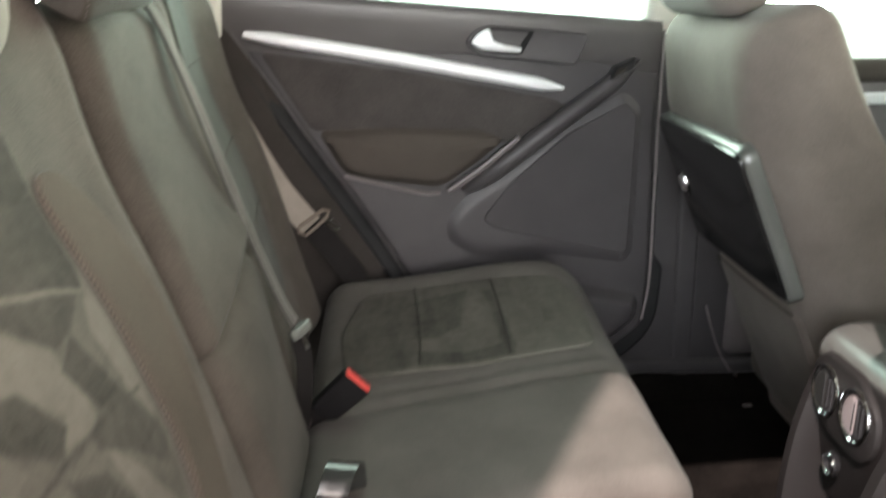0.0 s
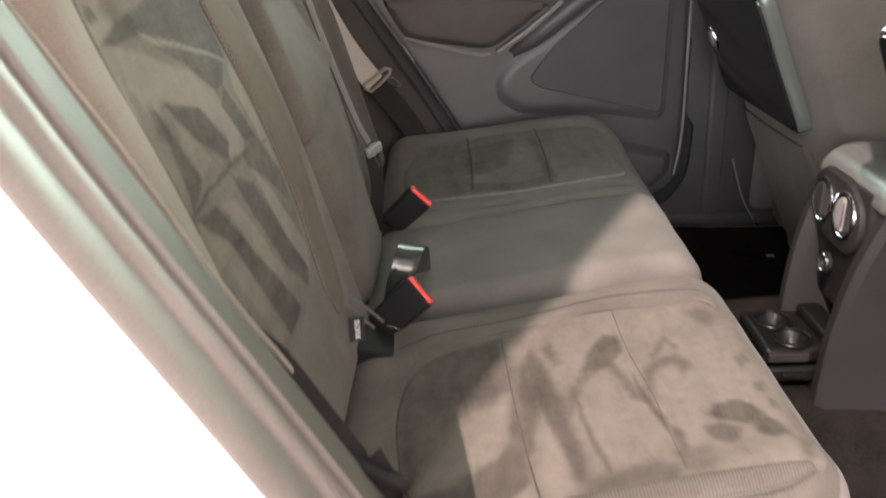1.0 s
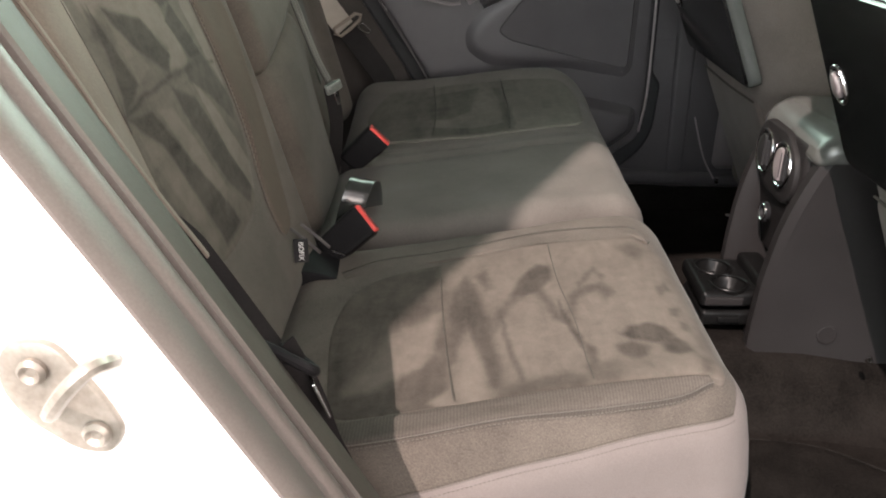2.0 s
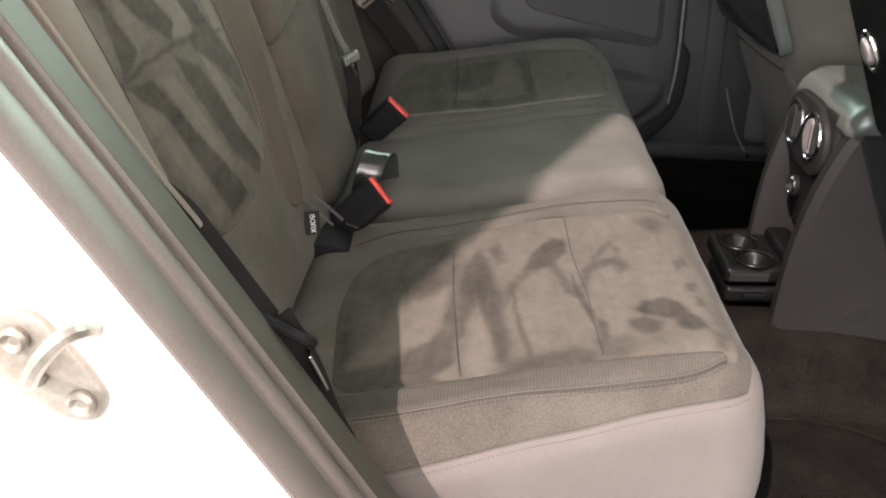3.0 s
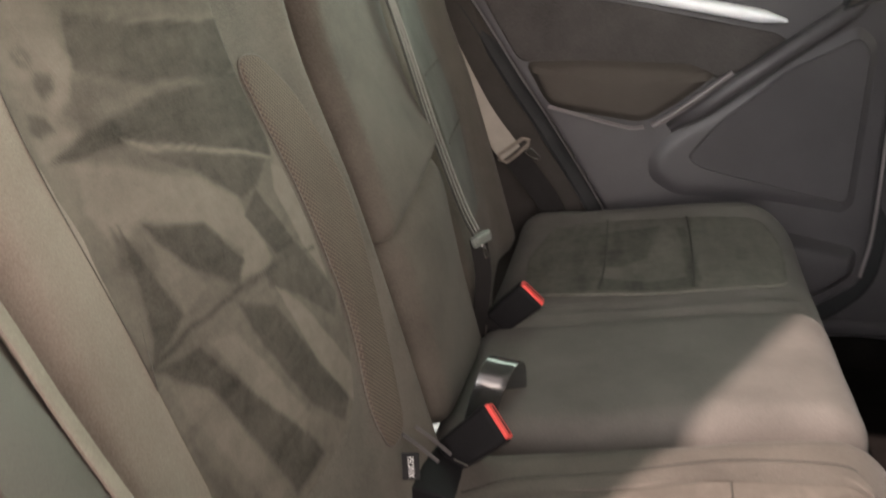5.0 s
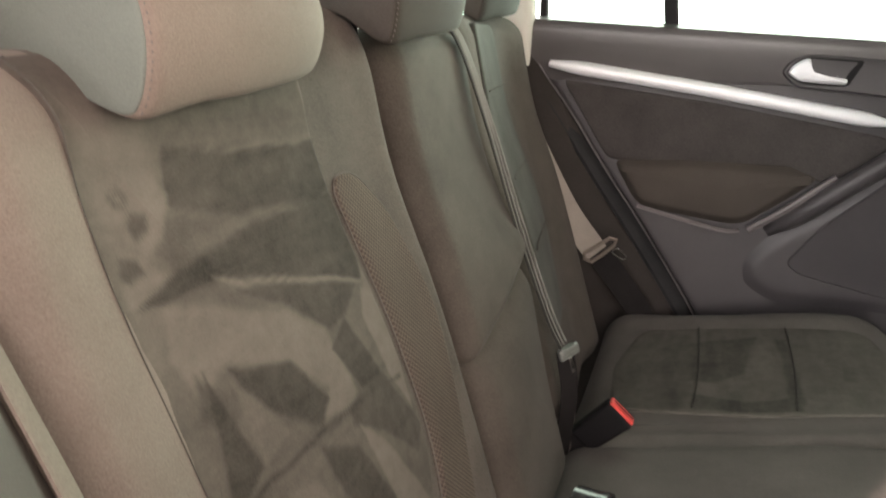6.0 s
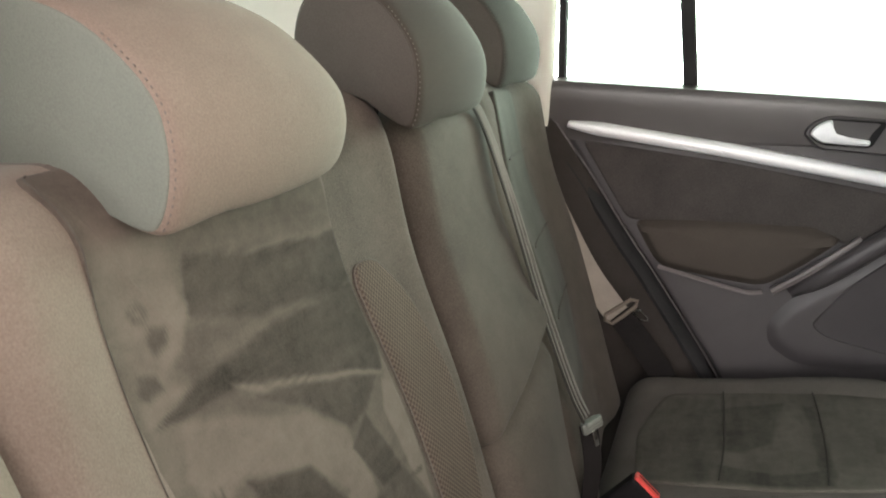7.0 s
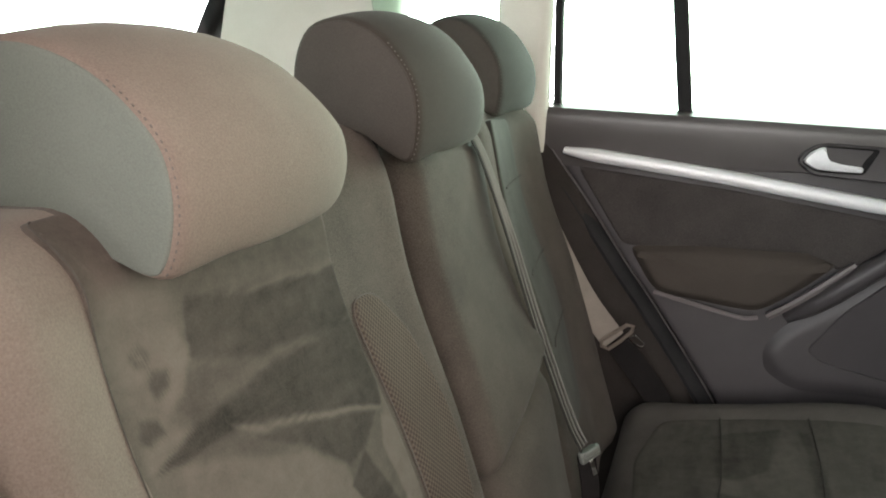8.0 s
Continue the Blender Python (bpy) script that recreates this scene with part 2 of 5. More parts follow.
RUBBER = surface("grey_rubber_seal", (0.0891, 0.0751, 0.0682), (0.1173, 0.0998, 0.0909), 0.5, grain=500, blotch=14, bump=0.12, spec=0.3)
PILLAR = surface("grey_pillar_trim", (0.0496, 0.0419, 0.0359), (0.0668, 0.0567, 0.0487), 0.6, grain=800, blotch=8, bump=0.2, spec=0.14)
LINER = surface("pale_pillar_plastic", (0.58, 0.56, 0.51), (0.66, 0.64, 0.59), 0.9, grain=600, blotch=8, bump=0.2, spec=0.2)
ARCH_CLOTH = surface("brown_black_trim_cloth", (0.0259, 0.0223, 0.0202), (0.0389, 0.0338, 0.0310), 0.9, grain=600, blotch=9, bump=0.3, spec=0.15)
CUP_BLACK = surface("satin_black_cup_plastic", (0.0033, 0.0033, 0.0033), (0.0060, 0.0058, 0.0058), 0.34, grain=400, bump=0.04, spec=0.12)
ROOF_CLOTH = surface("grey_roof_lining", (0.22, 0.215, 0.20), (0.28, 0.272, 0.255), 0.95, grain=600, blotch=8, bump=0.2, spec=0.1)
WEBBING = surface("belt_webbing", (0.0225, 0.0203, 0.0188), (0.0345, 0.0315, 0.0285), 0.85, grain=600, blotch=20, bump=0.3, spec=0.12)
BELT_GREY = surface("grey_belt_webbing", (0.1240, 0.1228, 0.1116), (0.1674, 0.1643, 0.1488), 0.65, grain=600, blotch=20, bump=0.3)
BELT_PALE = surface("worn_belt_webbing", (0.17, 0.145, 0.125), (0.23, 0.20, 0.17), 0.65, grain=600, blotch=20, bump=0.3)
BELT_TAN = surface("tan_belt_webbing", (0.125, 0.102, 0.085), (0.165, 0.138, 0.117), 0.8, grain=600, blotch=20, bump=0.3, spec=0.1)
# near-black base colour, the far footwell's shade put into the carpet
CARPET = surface("shade_dark_carpet", (0.0037, 0.0032, 0.0029), (0.0125, 0.0107, 0.0095), 1.0, grain=260, blotch=14, bump=0.9, spec=0.03)
GROUND = surface("dark_asphalt", (0.040, 0.039, 0.038), (0.062, 0.060, 0.058), 0.85, grain=40, blotch=1.5, bump=0.3)
RENDER = surface("pale_wall_render", (0.46, 0.44, 0.41), (0.56, 0.54, 0.50), 0.95, grain=120, blotch=3, bump=0.4, spec=0.2)
GLASS = pane("green_tinted_glass", (0.86, 0.95, 0.90))
WHITE_PRINT = surface("white_print", (0.70, 0.70, 0.68), (0.78, 0.78, 0.76), 0.7)


# ---- mesh tools ----
def ticks(lo, hi, r, n):
    """Coordinates along an edge of a rounded box: close steps in the two rounded ends, n steps between."""
    arc = [r * (1 - math.tan(radians(45 - 45 * k / 4))) for k in range(5)]
    a = [lo + d for d in arc]
    b = [hi - d for d in reversed(arc)]
    mid = [a[-1] + (b[0] - a[-1]) * k / n for k in range(1, n)]
    return a + mid + b


def round_off(p, lo, hi, r):
    """A point of a box's surface, drawn in to the box's rounded edge."""
    q = Vector([min(max(p[a], lo[a] + r), hi[a] - r) for a in range(3)])
    d = p - q
    return q + d.normalized() * r if d.length > 1e-9 else p


def rbox(lo, hi, r, div=(2, 2, 2), deform=None):
    """A box with rounded edges, divided evenly between them and bent by deform."""
    lo, hi = Vector(lo), Vector(hi)
    r = min(r, 0.499 * min(hi - lo))
    t = [ticks(lo[k], hi[k], r, div[k]) for k in range(3)]
    n = [len(a) - 1 for a in t]
    index, verts, faces = {}, [], []

    def vert(i, j, k):
        if (i, j, k) not in index:
            p = round_off(Vector((t[0][i], t[1][j], t[2][k])), lo, hi, r)
            index[i, j, k] = len(verts)
            verts.append(deform(p) if deform else p)
        return index[i, j, k]

    for a in range(3):
        b, c = (a + 1) % 3, (a + 2) % 3
        for side in (0, n[a]):
            for i in range(n[b]):
                for j in range(n[c]):
                    ring = []
                    for di, dj in ((0, 0), (1, 0), (1, 1), (0, 1)):
                        key = [0, 0, 0]
                        key[a], key[b], key[c] = side, i + di, j + dj
                        ring.append(vert(*key))
                    faces.append(ring if side else ring[::-1])
    return verts, faces


def curve(points, n=6, closed=False):
    """A smooth line through points (Catmull-Rom)."""
    p = [Vector(a) for a in points]
    got, last = [], len(p) if closed else len(p) - 1
    for i in range(last):
        if closed:
            a, b, c, d = (p[(i + k) % len(p)] for k in (-1, 0, 1, 2))
        else:
            b, c = p[i], p[i + 1]
            a = p[i - 1] if i else b * 2 - c
            d = p[i + 2] if i + 2 < len(p) else c * 2 - b
        for k in range(n):
            t = k / n
            got.append(0.5 * (2 * b + (c - a) * t + (2 * a - 5 * b + 4 * c - d) * t * t + (3 * b - a - 3 * c + d) * t ** 3))
    if not closed:
        got.append(p[-1])
    return got


def rounded(points, r, n=5, fill=6):
    """A flat polygon (u, v) with rounded corners."""
    p = [Vector((a[0], a[1])) for a in points]
    rr = [a[2] if len(a) > 2 else r for a in points]
    got = []
    for i, c in enumerate(p):
        a, b = p[i - 1], p[(i + 1) % len(p)]
        u, v = (a - c), (b - c)
        d = min(rr[i], 0.45 * u.length, 0.45 * v.length)
        s, e = c + u.normalized() * d, c + v.normalized() * d
        for k in range(n + 1):
            t = k / n
            got.append(s * (1 - t) ** 2 + c * 2 * t * (1 - t) + e * t * t)
    dense = []
    for i, q in enumerate(got):
        w = got[(i + 1) % len(got)]
        m = max(1, int((w - q).length / 0.03)) if fill else 1
        for k in range(m):
            dense.append(q.lerp(w, k / m))
    return dense


def pad(place, outline, height, edge=0.006, rings=8, puff=0.0, skirt=0.006, soft=False):
    """A cushion-like panel: an outline (u, v), raised by height with a rounded edge and a bulge, laid on a surface by place(u, v, h)."""
    o = [Vector((q[0], q[1])) for q in outline]
    area = sum(a.cross(b) for a, b in zip(o, o[1:] + o[:1]))
    if area < 0:
        o.reverse()
    c = sum(o, Vector((0, 0))) / len(o)
    n = len(o)
    inward = []
    for i in range(n):
        d = (o[(i + 1) % n] - o[i - 1]).normalized()
        inward.append(Vector((-d.y, d.x)))
    verts, faces = [], []
    layers = [(0.0, -skirt)] + [(edge * (1 - math.cos(radians(a))), height * math.sin(radians(a))) for a in (0, 30, 60, 90)]
    if soft:
        layers = [(0.0, -skirt)] + [(edge * k / 6, height * step(0, 6, k)) for k in range(7)]
    for e, h in layers:
        verts += [place(q.x + w.x * e, q.y + w.y * e, h) for q, w in zip(o, inward)]
    for k in range(1, rings):
        t = k / rings
        verts += [place(*((q + w * edge).lerp(c, t)), height + puff * (1 - (1 - t) ** 2)) for q, w in zip(o, inward)]
    total = len(layers) + rings - 1
    for k in range(total - 1):
        for i in range(n):
            j = (i + 1) % n
            faces.append((k * n + i, k * n + j, (k + 1) * n + j, (k + 1) * n + i))
    verts.append(place(c.x, c.y, height + puff))
    for i in range(n):
        faces.append(((total - 1) * n + i, (total - 1) * n + (i + 1) % n, len(verts) - 1))
    faces.append(tuple(range(n - 1, -1, -1)))
    return verts, faces


def tube(points, r, n=8, closed=False, flat=1.0):
    """A round cord along points; flat squeezes it along its second axis."""
    p = [Vector(a) for a in points]
    verts, faces = [], []
    m = len(p)
    side = None
    for i in range(m):
        a, b = (p[i - 1], p[(i + 1) % m]) if closed else (p[max(i - 1, 0)], p[min(i + 1, m - 1)])
        d = (b - a).normalized()
        if side is None:
            side = d.orthogonal().normalized()
        side = (side - d * side.dot(d)).normalized()
        up = d.cross(side)
        verts += [p[i] + side * r * math.cos(2 * math.pi * k / n) + up * r * flat * math.sin(2 * math.pi * k / n) for k in range(n)]
    for i in range(m if closed else m - 1):
        for k in range(n):
            j, l = (i + 1) % m, (k + 1) % n
            faces.append((i * n + k, i * n + l, j * n + l, j * n + k))
    if not closed:
        faces += [tuple(range(n - 1, -1, -1)), tuple(range((m - 1) * n, m * n))]
    return verts, faces


def strap(points, across, width, thick=0.0014, ridges=0):
    """Webbing along points, its width along the vectors across (one, or one for each point), with a soft edge."""
    p = [Vector(a) for a in points]
    if not isinstance(across, list):
        across = [across] * len(p)
    widths = width if isinstance(width, list) else [width] * len(p)
    verts, faces = [], []
    k = 8
    for i, q in enumerate(p):
        width = widths[i]
        d = (p[min(i + 1, len(p) - 1)] - p[max(i - 1, 0)]).normalized()
        w = Vector(across[i])
        w = (w - d * w.dot(d)).normalized()
        u = d.cross(w)
        for f in range(k + 1):
            s = 2 * f / k - 1
            h = thick * (0.55 + 0.45 * (1 - abs(s) ** 6)) + ridges * thick * math.cos(s * math.pi * 3)
            verts.append(q + w * s * width / 2 + u * h)
        for f in range(k, -1, -1):
            s = 2 * f / k - 1
            verts.append(q + w * s * width / 2 - u * thick * (0.55 + 0.45 * (1 - abs(s) ** 6)))
    n = 2 * (k + 1)
    for i in range(len(p) - 1):
        for f in range(n):
            g = (f + 1) % n
            faces.append((i * n + f, i * n + g, (i + 1) * n + g, (i + 1) * n + f))
    faces += [tuple(range(n - 1, -1, -1)), tuple(range((len(p) - 1) * n, len(p) * n))]
    return verts, faces


def swept(rows):
    """A closed skin through rows of points, each row a closed ring of the same count, capped at both ends."""
    n = len(rows[0])
    verts = [Vector(v) for row in rows for v in row]
    faces = []
    for i in range(len(rows) - 1):
        for k in range(n):
            l = (k + 1) % n
            faces.append((i * n + k, i * n + l, (i + 1) * n + l, (i + 1) * n + k))
    faces += [tuple(range(n - 1, -1, -1)), tuple(range((len(rows) - 1) * n, len(rows) * n))]
    return verts, faces


def lathe(profile, centre, axis, n=24):
    """A turned piece: profile of (radius, height) about an axis."""
    axis = Vector(axis).normalized()
    a = axis.orthogonal().normalized()
    b = axis.cross(a)
    rows = [[Vector(centre) + axis * h + (a * math.cos(2 * math.pi * k / n) + b * math.sin(2 * math.pi * k / n)) * r for k in range(n)] for r, h in profile]
    return swept(rows)


def joined(*pieces):
    verts, faces = [], []
    for v, f in pieces:
        faces += [tuple(i + len(verts) for i in face) for face in f]
        verts += list(v)
    return verts, faces


ORIGIN = {}


def thing(name, base, label, category, group="", kind=""):
    """A top-level thing: an empty at its base, under which its parts stand."""
    ob = new(name)
    ob.empty_display_size = 0.05
    ob.location = base
    ORIGIN[ob.name] = Vector(base)
    return tagged(ob, label, category, group, kind)


def part(name, piece, material, parent, label="", sharp=35):
    """ONE mesh object under a thing or under a part, in world coordinates."""
    base = ORIGIN[parent.name]
    me = bpy.data.meshes.new(name)
    me.from_pydata([Vector(v) - base for v in piece[0]], [], piece[1])
    bm = bmesh.new()
    bm.from_mesh(me)
    bmesh.ops.recalc_face_normals(bm, faces=bm.faces)
    for f in bm.faces:
        f.smooth = True
    for e in bm.edges:
        e.smooth = len(e.link_faces) != 2 or e.calc_face_angle(0) < radians(sharp)
    bm.to_mesh(me)
    bm.free()
    me.materials.append(material)
    ob = new(name, me)
    ob.parent = parent
    ORIGIN[ob.name] = base
    return tagged(ob, label)


def whole(name, piece, material, label, category, group="", kind="", sharp=35):
    """A thing that is one mesh."""
    me = bpy.data.meshes.new(name)
    base = Vector([sum(v[k] for v in piece[0]) / len(piece[0]) for k in range(3)])
    if kind == "structure":
        base = Vector((0, 0, 0))
    me.from_pydata([Vector(v) - base for v in piece[0]], [], piece[1])
    bm = bmesh.new()
    bm.from_mesh(me)
    bmesh.ops.recalc_face_normals(bm, faces=bm.faces)
    for f in bm.faces:
        f.smooth = True
    for e in bm.edges:
        e.smooth = len(e.link_faces) != 2 or e.calc_face_angle(0) < radians(sharp)
    bm.to_mesh(me)
    bm.free()
    me.materials.append(material)
    ob = new(name, me)
    ob.location = base
    ORIGIN[ob.name] = base
    return tagged(ob, label, category, group, kind)


def step(a, b, x):
    t = min(max((x - a) / (b - a), 0.0), 1.0)
    return t * t * (3 - 2 * t)


def hump(x, c, w):
    return math.exp(-((x - c) / w) ** 2)


def stitches(points, length=0.005, gap=0.0035, r=0.0007):
    """A row of short stitches along a line."""
    p = [Vector(a) for a in points]
    runs = [0.0]
    for a, b in zip(p, p[1:]):
        runs.append(runs[-1] + (b - a).length)

    def at(s):
        k = max(0, min(len(p) - 2, sum(1 for q in runs if q <= s) - 1))
        return p[k].lerp(p[k + 1], (s - runs[k]) / max(1e-9, runs[k + 1] - runs[k]))
    pieces, s = [], 0.0
    while s + length < runs[-1]:
        pieces.append(tube([at(s), at(s + length)], r, 5))
        s += length + gap
    return joined(*pieces)


def stitch(piece, parent, material=None):
    return tagged(part("stitching", piece, material or SEAM, parent), kind="stuff")


# ---- the ground and the car's shell ----
whole("ground", rbox((-60, -60, -0.60), (60, 60, -0.36), 0.02), GROUND, "dark asphalt ground under the car", "ground", kind="structure")
# out-of-view pier added only to cast the shadow edge across the cushions
whole("unseen_shadow_pier", rbox((-1.45, -1.00, -0.36), (-0.823, -0.70, 3.10), 0.01), RENDER, "unseen pier added beside the car to cast a shadow", "wall", kind="structure")
body = thing("car_body", (0, 0.9, -0.3), "white car body with open rear side and grey roof lining", "car body", kind="structure")

def floor_bend(p):
    tunnel = step(0.68, 0.80, p.y) * (1 - step(0.98, 1.10, p.y))
    p = p.copy()
    if p.z > -0.01:
        p.z += 0.112 * tunnel + 0.012 * math.sin(9 * p.x + 5 * p.y) * step(0.3, 0.5, p.x)
        p.z += 0.006 * noise.noise(p * 9)
    return p

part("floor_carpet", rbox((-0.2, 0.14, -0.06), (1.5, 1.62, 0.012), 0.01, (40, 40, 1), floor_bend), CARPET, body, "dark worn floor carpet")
part("boot_floor", rbox((-1.2, 0.12, 0.20), (-0.36, 1.64, 0.26), 0.01), CARPET, body)
part("roof_lining", rbox((-1.15, 0.24, 1.33), (1.3, 1.52, 1.39), 0.02), ROOF_CLOTH, body, "grey cloth roof lining")
part("roof_skin", rbox((-1.2, 0.18, 1.394), (1.35, 1.58, 1.42), 0.01), PAINT, body)
part("firewall", rbox((1.45, 0.12, -0.1), (1.55, 1.66, 0.90), 0.02), BLACK, body)
part("dashboard", rbox((1.25, 0.16, 0.45), (1.45, 1.62, 0.88), 0.06), PLASTIC, body)
part("tailgate", rbox((-1.27, 0.12, -0.1), (-1.2, 1.66, 0.92), 0.02), PLASTIC, body)
part("rear_glass", rbox((-1.20, 0.2, 0.92), (-1.19, 1.58, 1.33), 0.002), GLASS, body)
part("windscreen", swept([[(1.45, 0.14, 0.88), (1.45, 1.64, 0.88), (1.456, 1.64, 0.88), (1.456, 0.14, 0.88)], [(1.28, 0.24, 1.39), (1.28, 1.52, 1.39), (1.286, 1.52, 1.39), (1.286, 0.24, 1.39)]]), GLASS, body, "green-tinted windscreen")

# far side: wall outside the trim, quarter window, pillars
part("side_wall", rbox((-1.25, 1.66, -0.25), (0.66, 1.72, 0.84), 0.02), PAINT, body)
part("side_wall", rbox((0.66, 1.66, -0.25), (1.5, 1.72, 0.765), 0.02), PAINT, body)
part("side_lining", rbox((-0.10, 1.640, 0.0), (0.80, 1.656, 0.82), 0.004), DOOR_PLASTIC, body)
part("wheel_arch_trim", rbox((-1.2, 1.52, 0.0), (-0.02, 1.62, 0.90), 0.03, (12, 2, 8),
     lambda p: Vector((p.x if p.x < -0.5 else min(p.x, -0.02 - 0.60 * (p.z - 0.37)) if p.z > 0.3 else p.x, p.y + 0.035 * step(-0.3, -0.1, p.x), p.z))), ARCH_CLOTH, body, "dark plastic side trim")


def pillar(points, w, d, n=4):
    """A slanted post through points, w wide along the car and d deep."""
    rows = []
    for q in curve(points, n):
        ring = rounded([(-w / 2, -d / 2), (w / 2, -d / 2), (w / 2, d / 2), (-w / 2, d / 2)], 0.3 * min(w, d), 3, 0)
        rows.append([Vector((q.x + a.x, q.y + a.y, q.z)) for a in ring])
    return swept(rows)

part("pillar_trim", pillar([(-0.370, 1.535, 0.84), (-0.358, 1.51, 0.95), (-0.338, 1.46, 1.12), (-0.301, 1.38, 1.36)], 0.095, 0.06), LINER, body, "pale plastic pillar trim")
part("pillar_trim", pillar([(-0.90, 1.58, 0.88), (-0.84, 1.56, 1.05), (-0.716, 1.486, 1.36)], 0.42, 0.05), LINER, body, "pale plastic rear pillar trim")
part("tailgate_frame", pillar([(-1.20, 1.56, 0.92), (-1.055, 1.54, 1.117), (-0.874, 1.487, 1.36)], 0.05, 0.05), BLACK, body)
part("quarter_glass", swept([[(-0.66, 1.60, 0.90), (-0.38, 1.60, 0.90), (-0.38, 1.604, 0.90), (-0.66, 1.604, 0.90)], [(-0.66, 1.44, 1.28), (-0.36, 1.44, 1.28), (-0.36, 1.444, 1.28), (-0.66, 1.444, 1.28)]]), GLASS, body)
part("pillar_trim", pillar([(0.62, 1.68, -0.02), (0.60, 1.67, 0.45), (0.565, 1.63, 0.83)], 0.20, 0.06), DOOR_PLASTIC, body, "dark plastic centre pillar trim")
part("pillar_trim", pillar([(0.563, 1.625, 0.832), (0.54, 1.53, 1.06), (0.515, 1.418, 1.36)], 0.17, 0.05), LINER, body, "pale upper centre pillar trim")
part("belt_guide", rbox((0.585, 1.632, 0.03), (0.635, 1.66, 0.62), 0.012, (3, 1, 8), lambda p: Vector((p.x - 0.03 * (p.z - 0.3), p.y - 0.02 * (p.z - 0.4), p.z))), DOOR_PLASTIC, body, "dark strip on the centre pillar")
sill_bend = lambda p: Vector((p.x, p.y + 0.07 * step(0.2, 0.55, p.x), p.z - 0.01 * hump(p.x, 0.75, 0.2)))
part("sill_trim", rbox((0.10, 1.56, 0.086), (1.4, 1.70, 0.128), 0.018, (12, 3, 2), sill_bend), DOOR_PLASTIC, body, "grey scuffed sill trim")
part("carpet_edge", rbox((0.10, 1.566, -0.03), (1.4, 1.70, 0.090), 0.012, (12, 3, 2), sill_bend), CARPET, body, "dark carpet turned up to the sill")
part("sill_trim", rbox((0.12, 0.10, -0.12), (1.4, 0.20, 0.03), 0.02), PLASTIC, body)

# near side: the open doorway
DOORWAY = curve([(0.42, 0.0), (0.26, 0.035), (0.13, 0.13), (0.035, 0.28), (-0.05, 0.434), (-0.133, 0.585), (-0.222, 0.746), (-0.295, 0.90), (-0.340, 1.05), (-0.364, 1.165), (-0.372, 1.265), (-0.315, 1.330), (0.10, 1.345)], 6)


def doorway_band(profile, k0=0, k1=None):
    """A band along the doorway's edge: profile of (depth behind the edge, y), a closed ring."""
    k1 = k1 or len(DOORWAY)
    rows = []
    for i in range(k0, k1):
        a, b = DOORWAY[max(i - 1, 0)], DOORWAY[min(i + 1, len(DOORWAY) - 1)]
        d = (b - a).normalized()
        behind = Vector((-d.y, d.x))
        q = DOORWAY[i]
        lean = 0.30 * max(0.0, q.y - 0.85)
        rows.append([Vector((q.x + behind.x * n, y + lean, q.y + behind.y * n)) for n, y in profile])
    return swept(rows)

part("door_jamb", doorway_band([(-0.006, 0.105), (-0.004, 0.100), (0.02, 0.099), (0.055, 0.100), (0.10, 0.094), (0.125, 0.070), (0.14, 0.035), (0.16, 0.03), (0.16, 0.06), (0.12, 0.12), (0.0, 0.125)]), PAINT, body, "white painted door jamb")
seal = part("door_seal", doorway_band([(-0.002, 0.1015), (-0.007, 0.1015), (-0.010, 0.106), (-0.012, 0.115), (-0.011, 0.126), (-0.009, 0.134), (-0.008, 0.138), (-0.012, 0.144), (-0.013, 0.152), (-0.009, 0.160), (-0.002, 0.164), (0.01, 0.164), (0.01, 0.104)]), RUBBER, body, "grey rubber door seal")
part("seal_lip", doorway_band([(-0.004, 0.1625), (-0.011, 0.164), (-0.0125, 0.168), (-0.010, 0.172), (-0.003, 0.1725)]), RUBBER, body)
part("pillar_trim", doorway_band([(-0.004, 0.171), (-0.008, 0.176), (-0.004, 0.200), (0.005, 0.224), (0.013, 0.235), (0.028, 0.240), (0.06, 0.241), (0.06, 0.171)]), PILLAR, body, "green-grey plastic trim inside the doorway")
part("rear_wing", rbox((-1.25, 0.0, -0.25), (-0.20, 0.05, 0.90), 0.02, (10, 1, 10),
     lambda p: Vector((min(p.x, -0.05 - 0.52 * (p.z - 0.434) - 0.15), p.y, p.z))), PAINT, body, "white painted rear wing")
part("side_trim", rbox((-1.2, 0.10, 0.0), (-0.20, 0.20, 0.90), 0.02, (10, 1, 10),
     lambda p: Vector((min(p.x, -0.05 - 0.52 * (p.z - 0.434) - 0.10), p.y, p.z))), PLASTIC, body)
part("pillar_trim", pillar([(-0.47, 0.20, 0.86), (-0.48, 0.25, 1.0), (-0.455, 0.335, 1.36)], 0.12, 0.05), LINER, body, "pale plastic pillar trim")
part("tailgate_frame", pillar([(-1.10, 0.27, 0.90), (-1.04, 0.35, 1.10), (-0.935, 0.48, 1.36)], 0.07, 0.05), BLACK, body)
part("pillar_trim", pillar([(0.76, 0.12, -0.2), (0.74, 0.13, 0.45), (0.70, 0.18, 0.86), (0.655, 0.34, 1.36)], 0.12, 0.08), PLASTIC_GREY, body)

# the latch plate on the jamb
striker = part("striker", pad(lambda u, v, h: Vector((u, 0.099 - h, v)),
    rounded([(-0.202, 0.568), (-0.172, 0.570), (-0.148, 0.530), (-0.140, 0.508), (-0.150, 0.491), (-0.170, 0.493), (-0.198, 0.516), (-0.209, 0.540)], 0.012), 0.004, 0.002, 4), STEEL, body, "zinc-plated door striker plate")
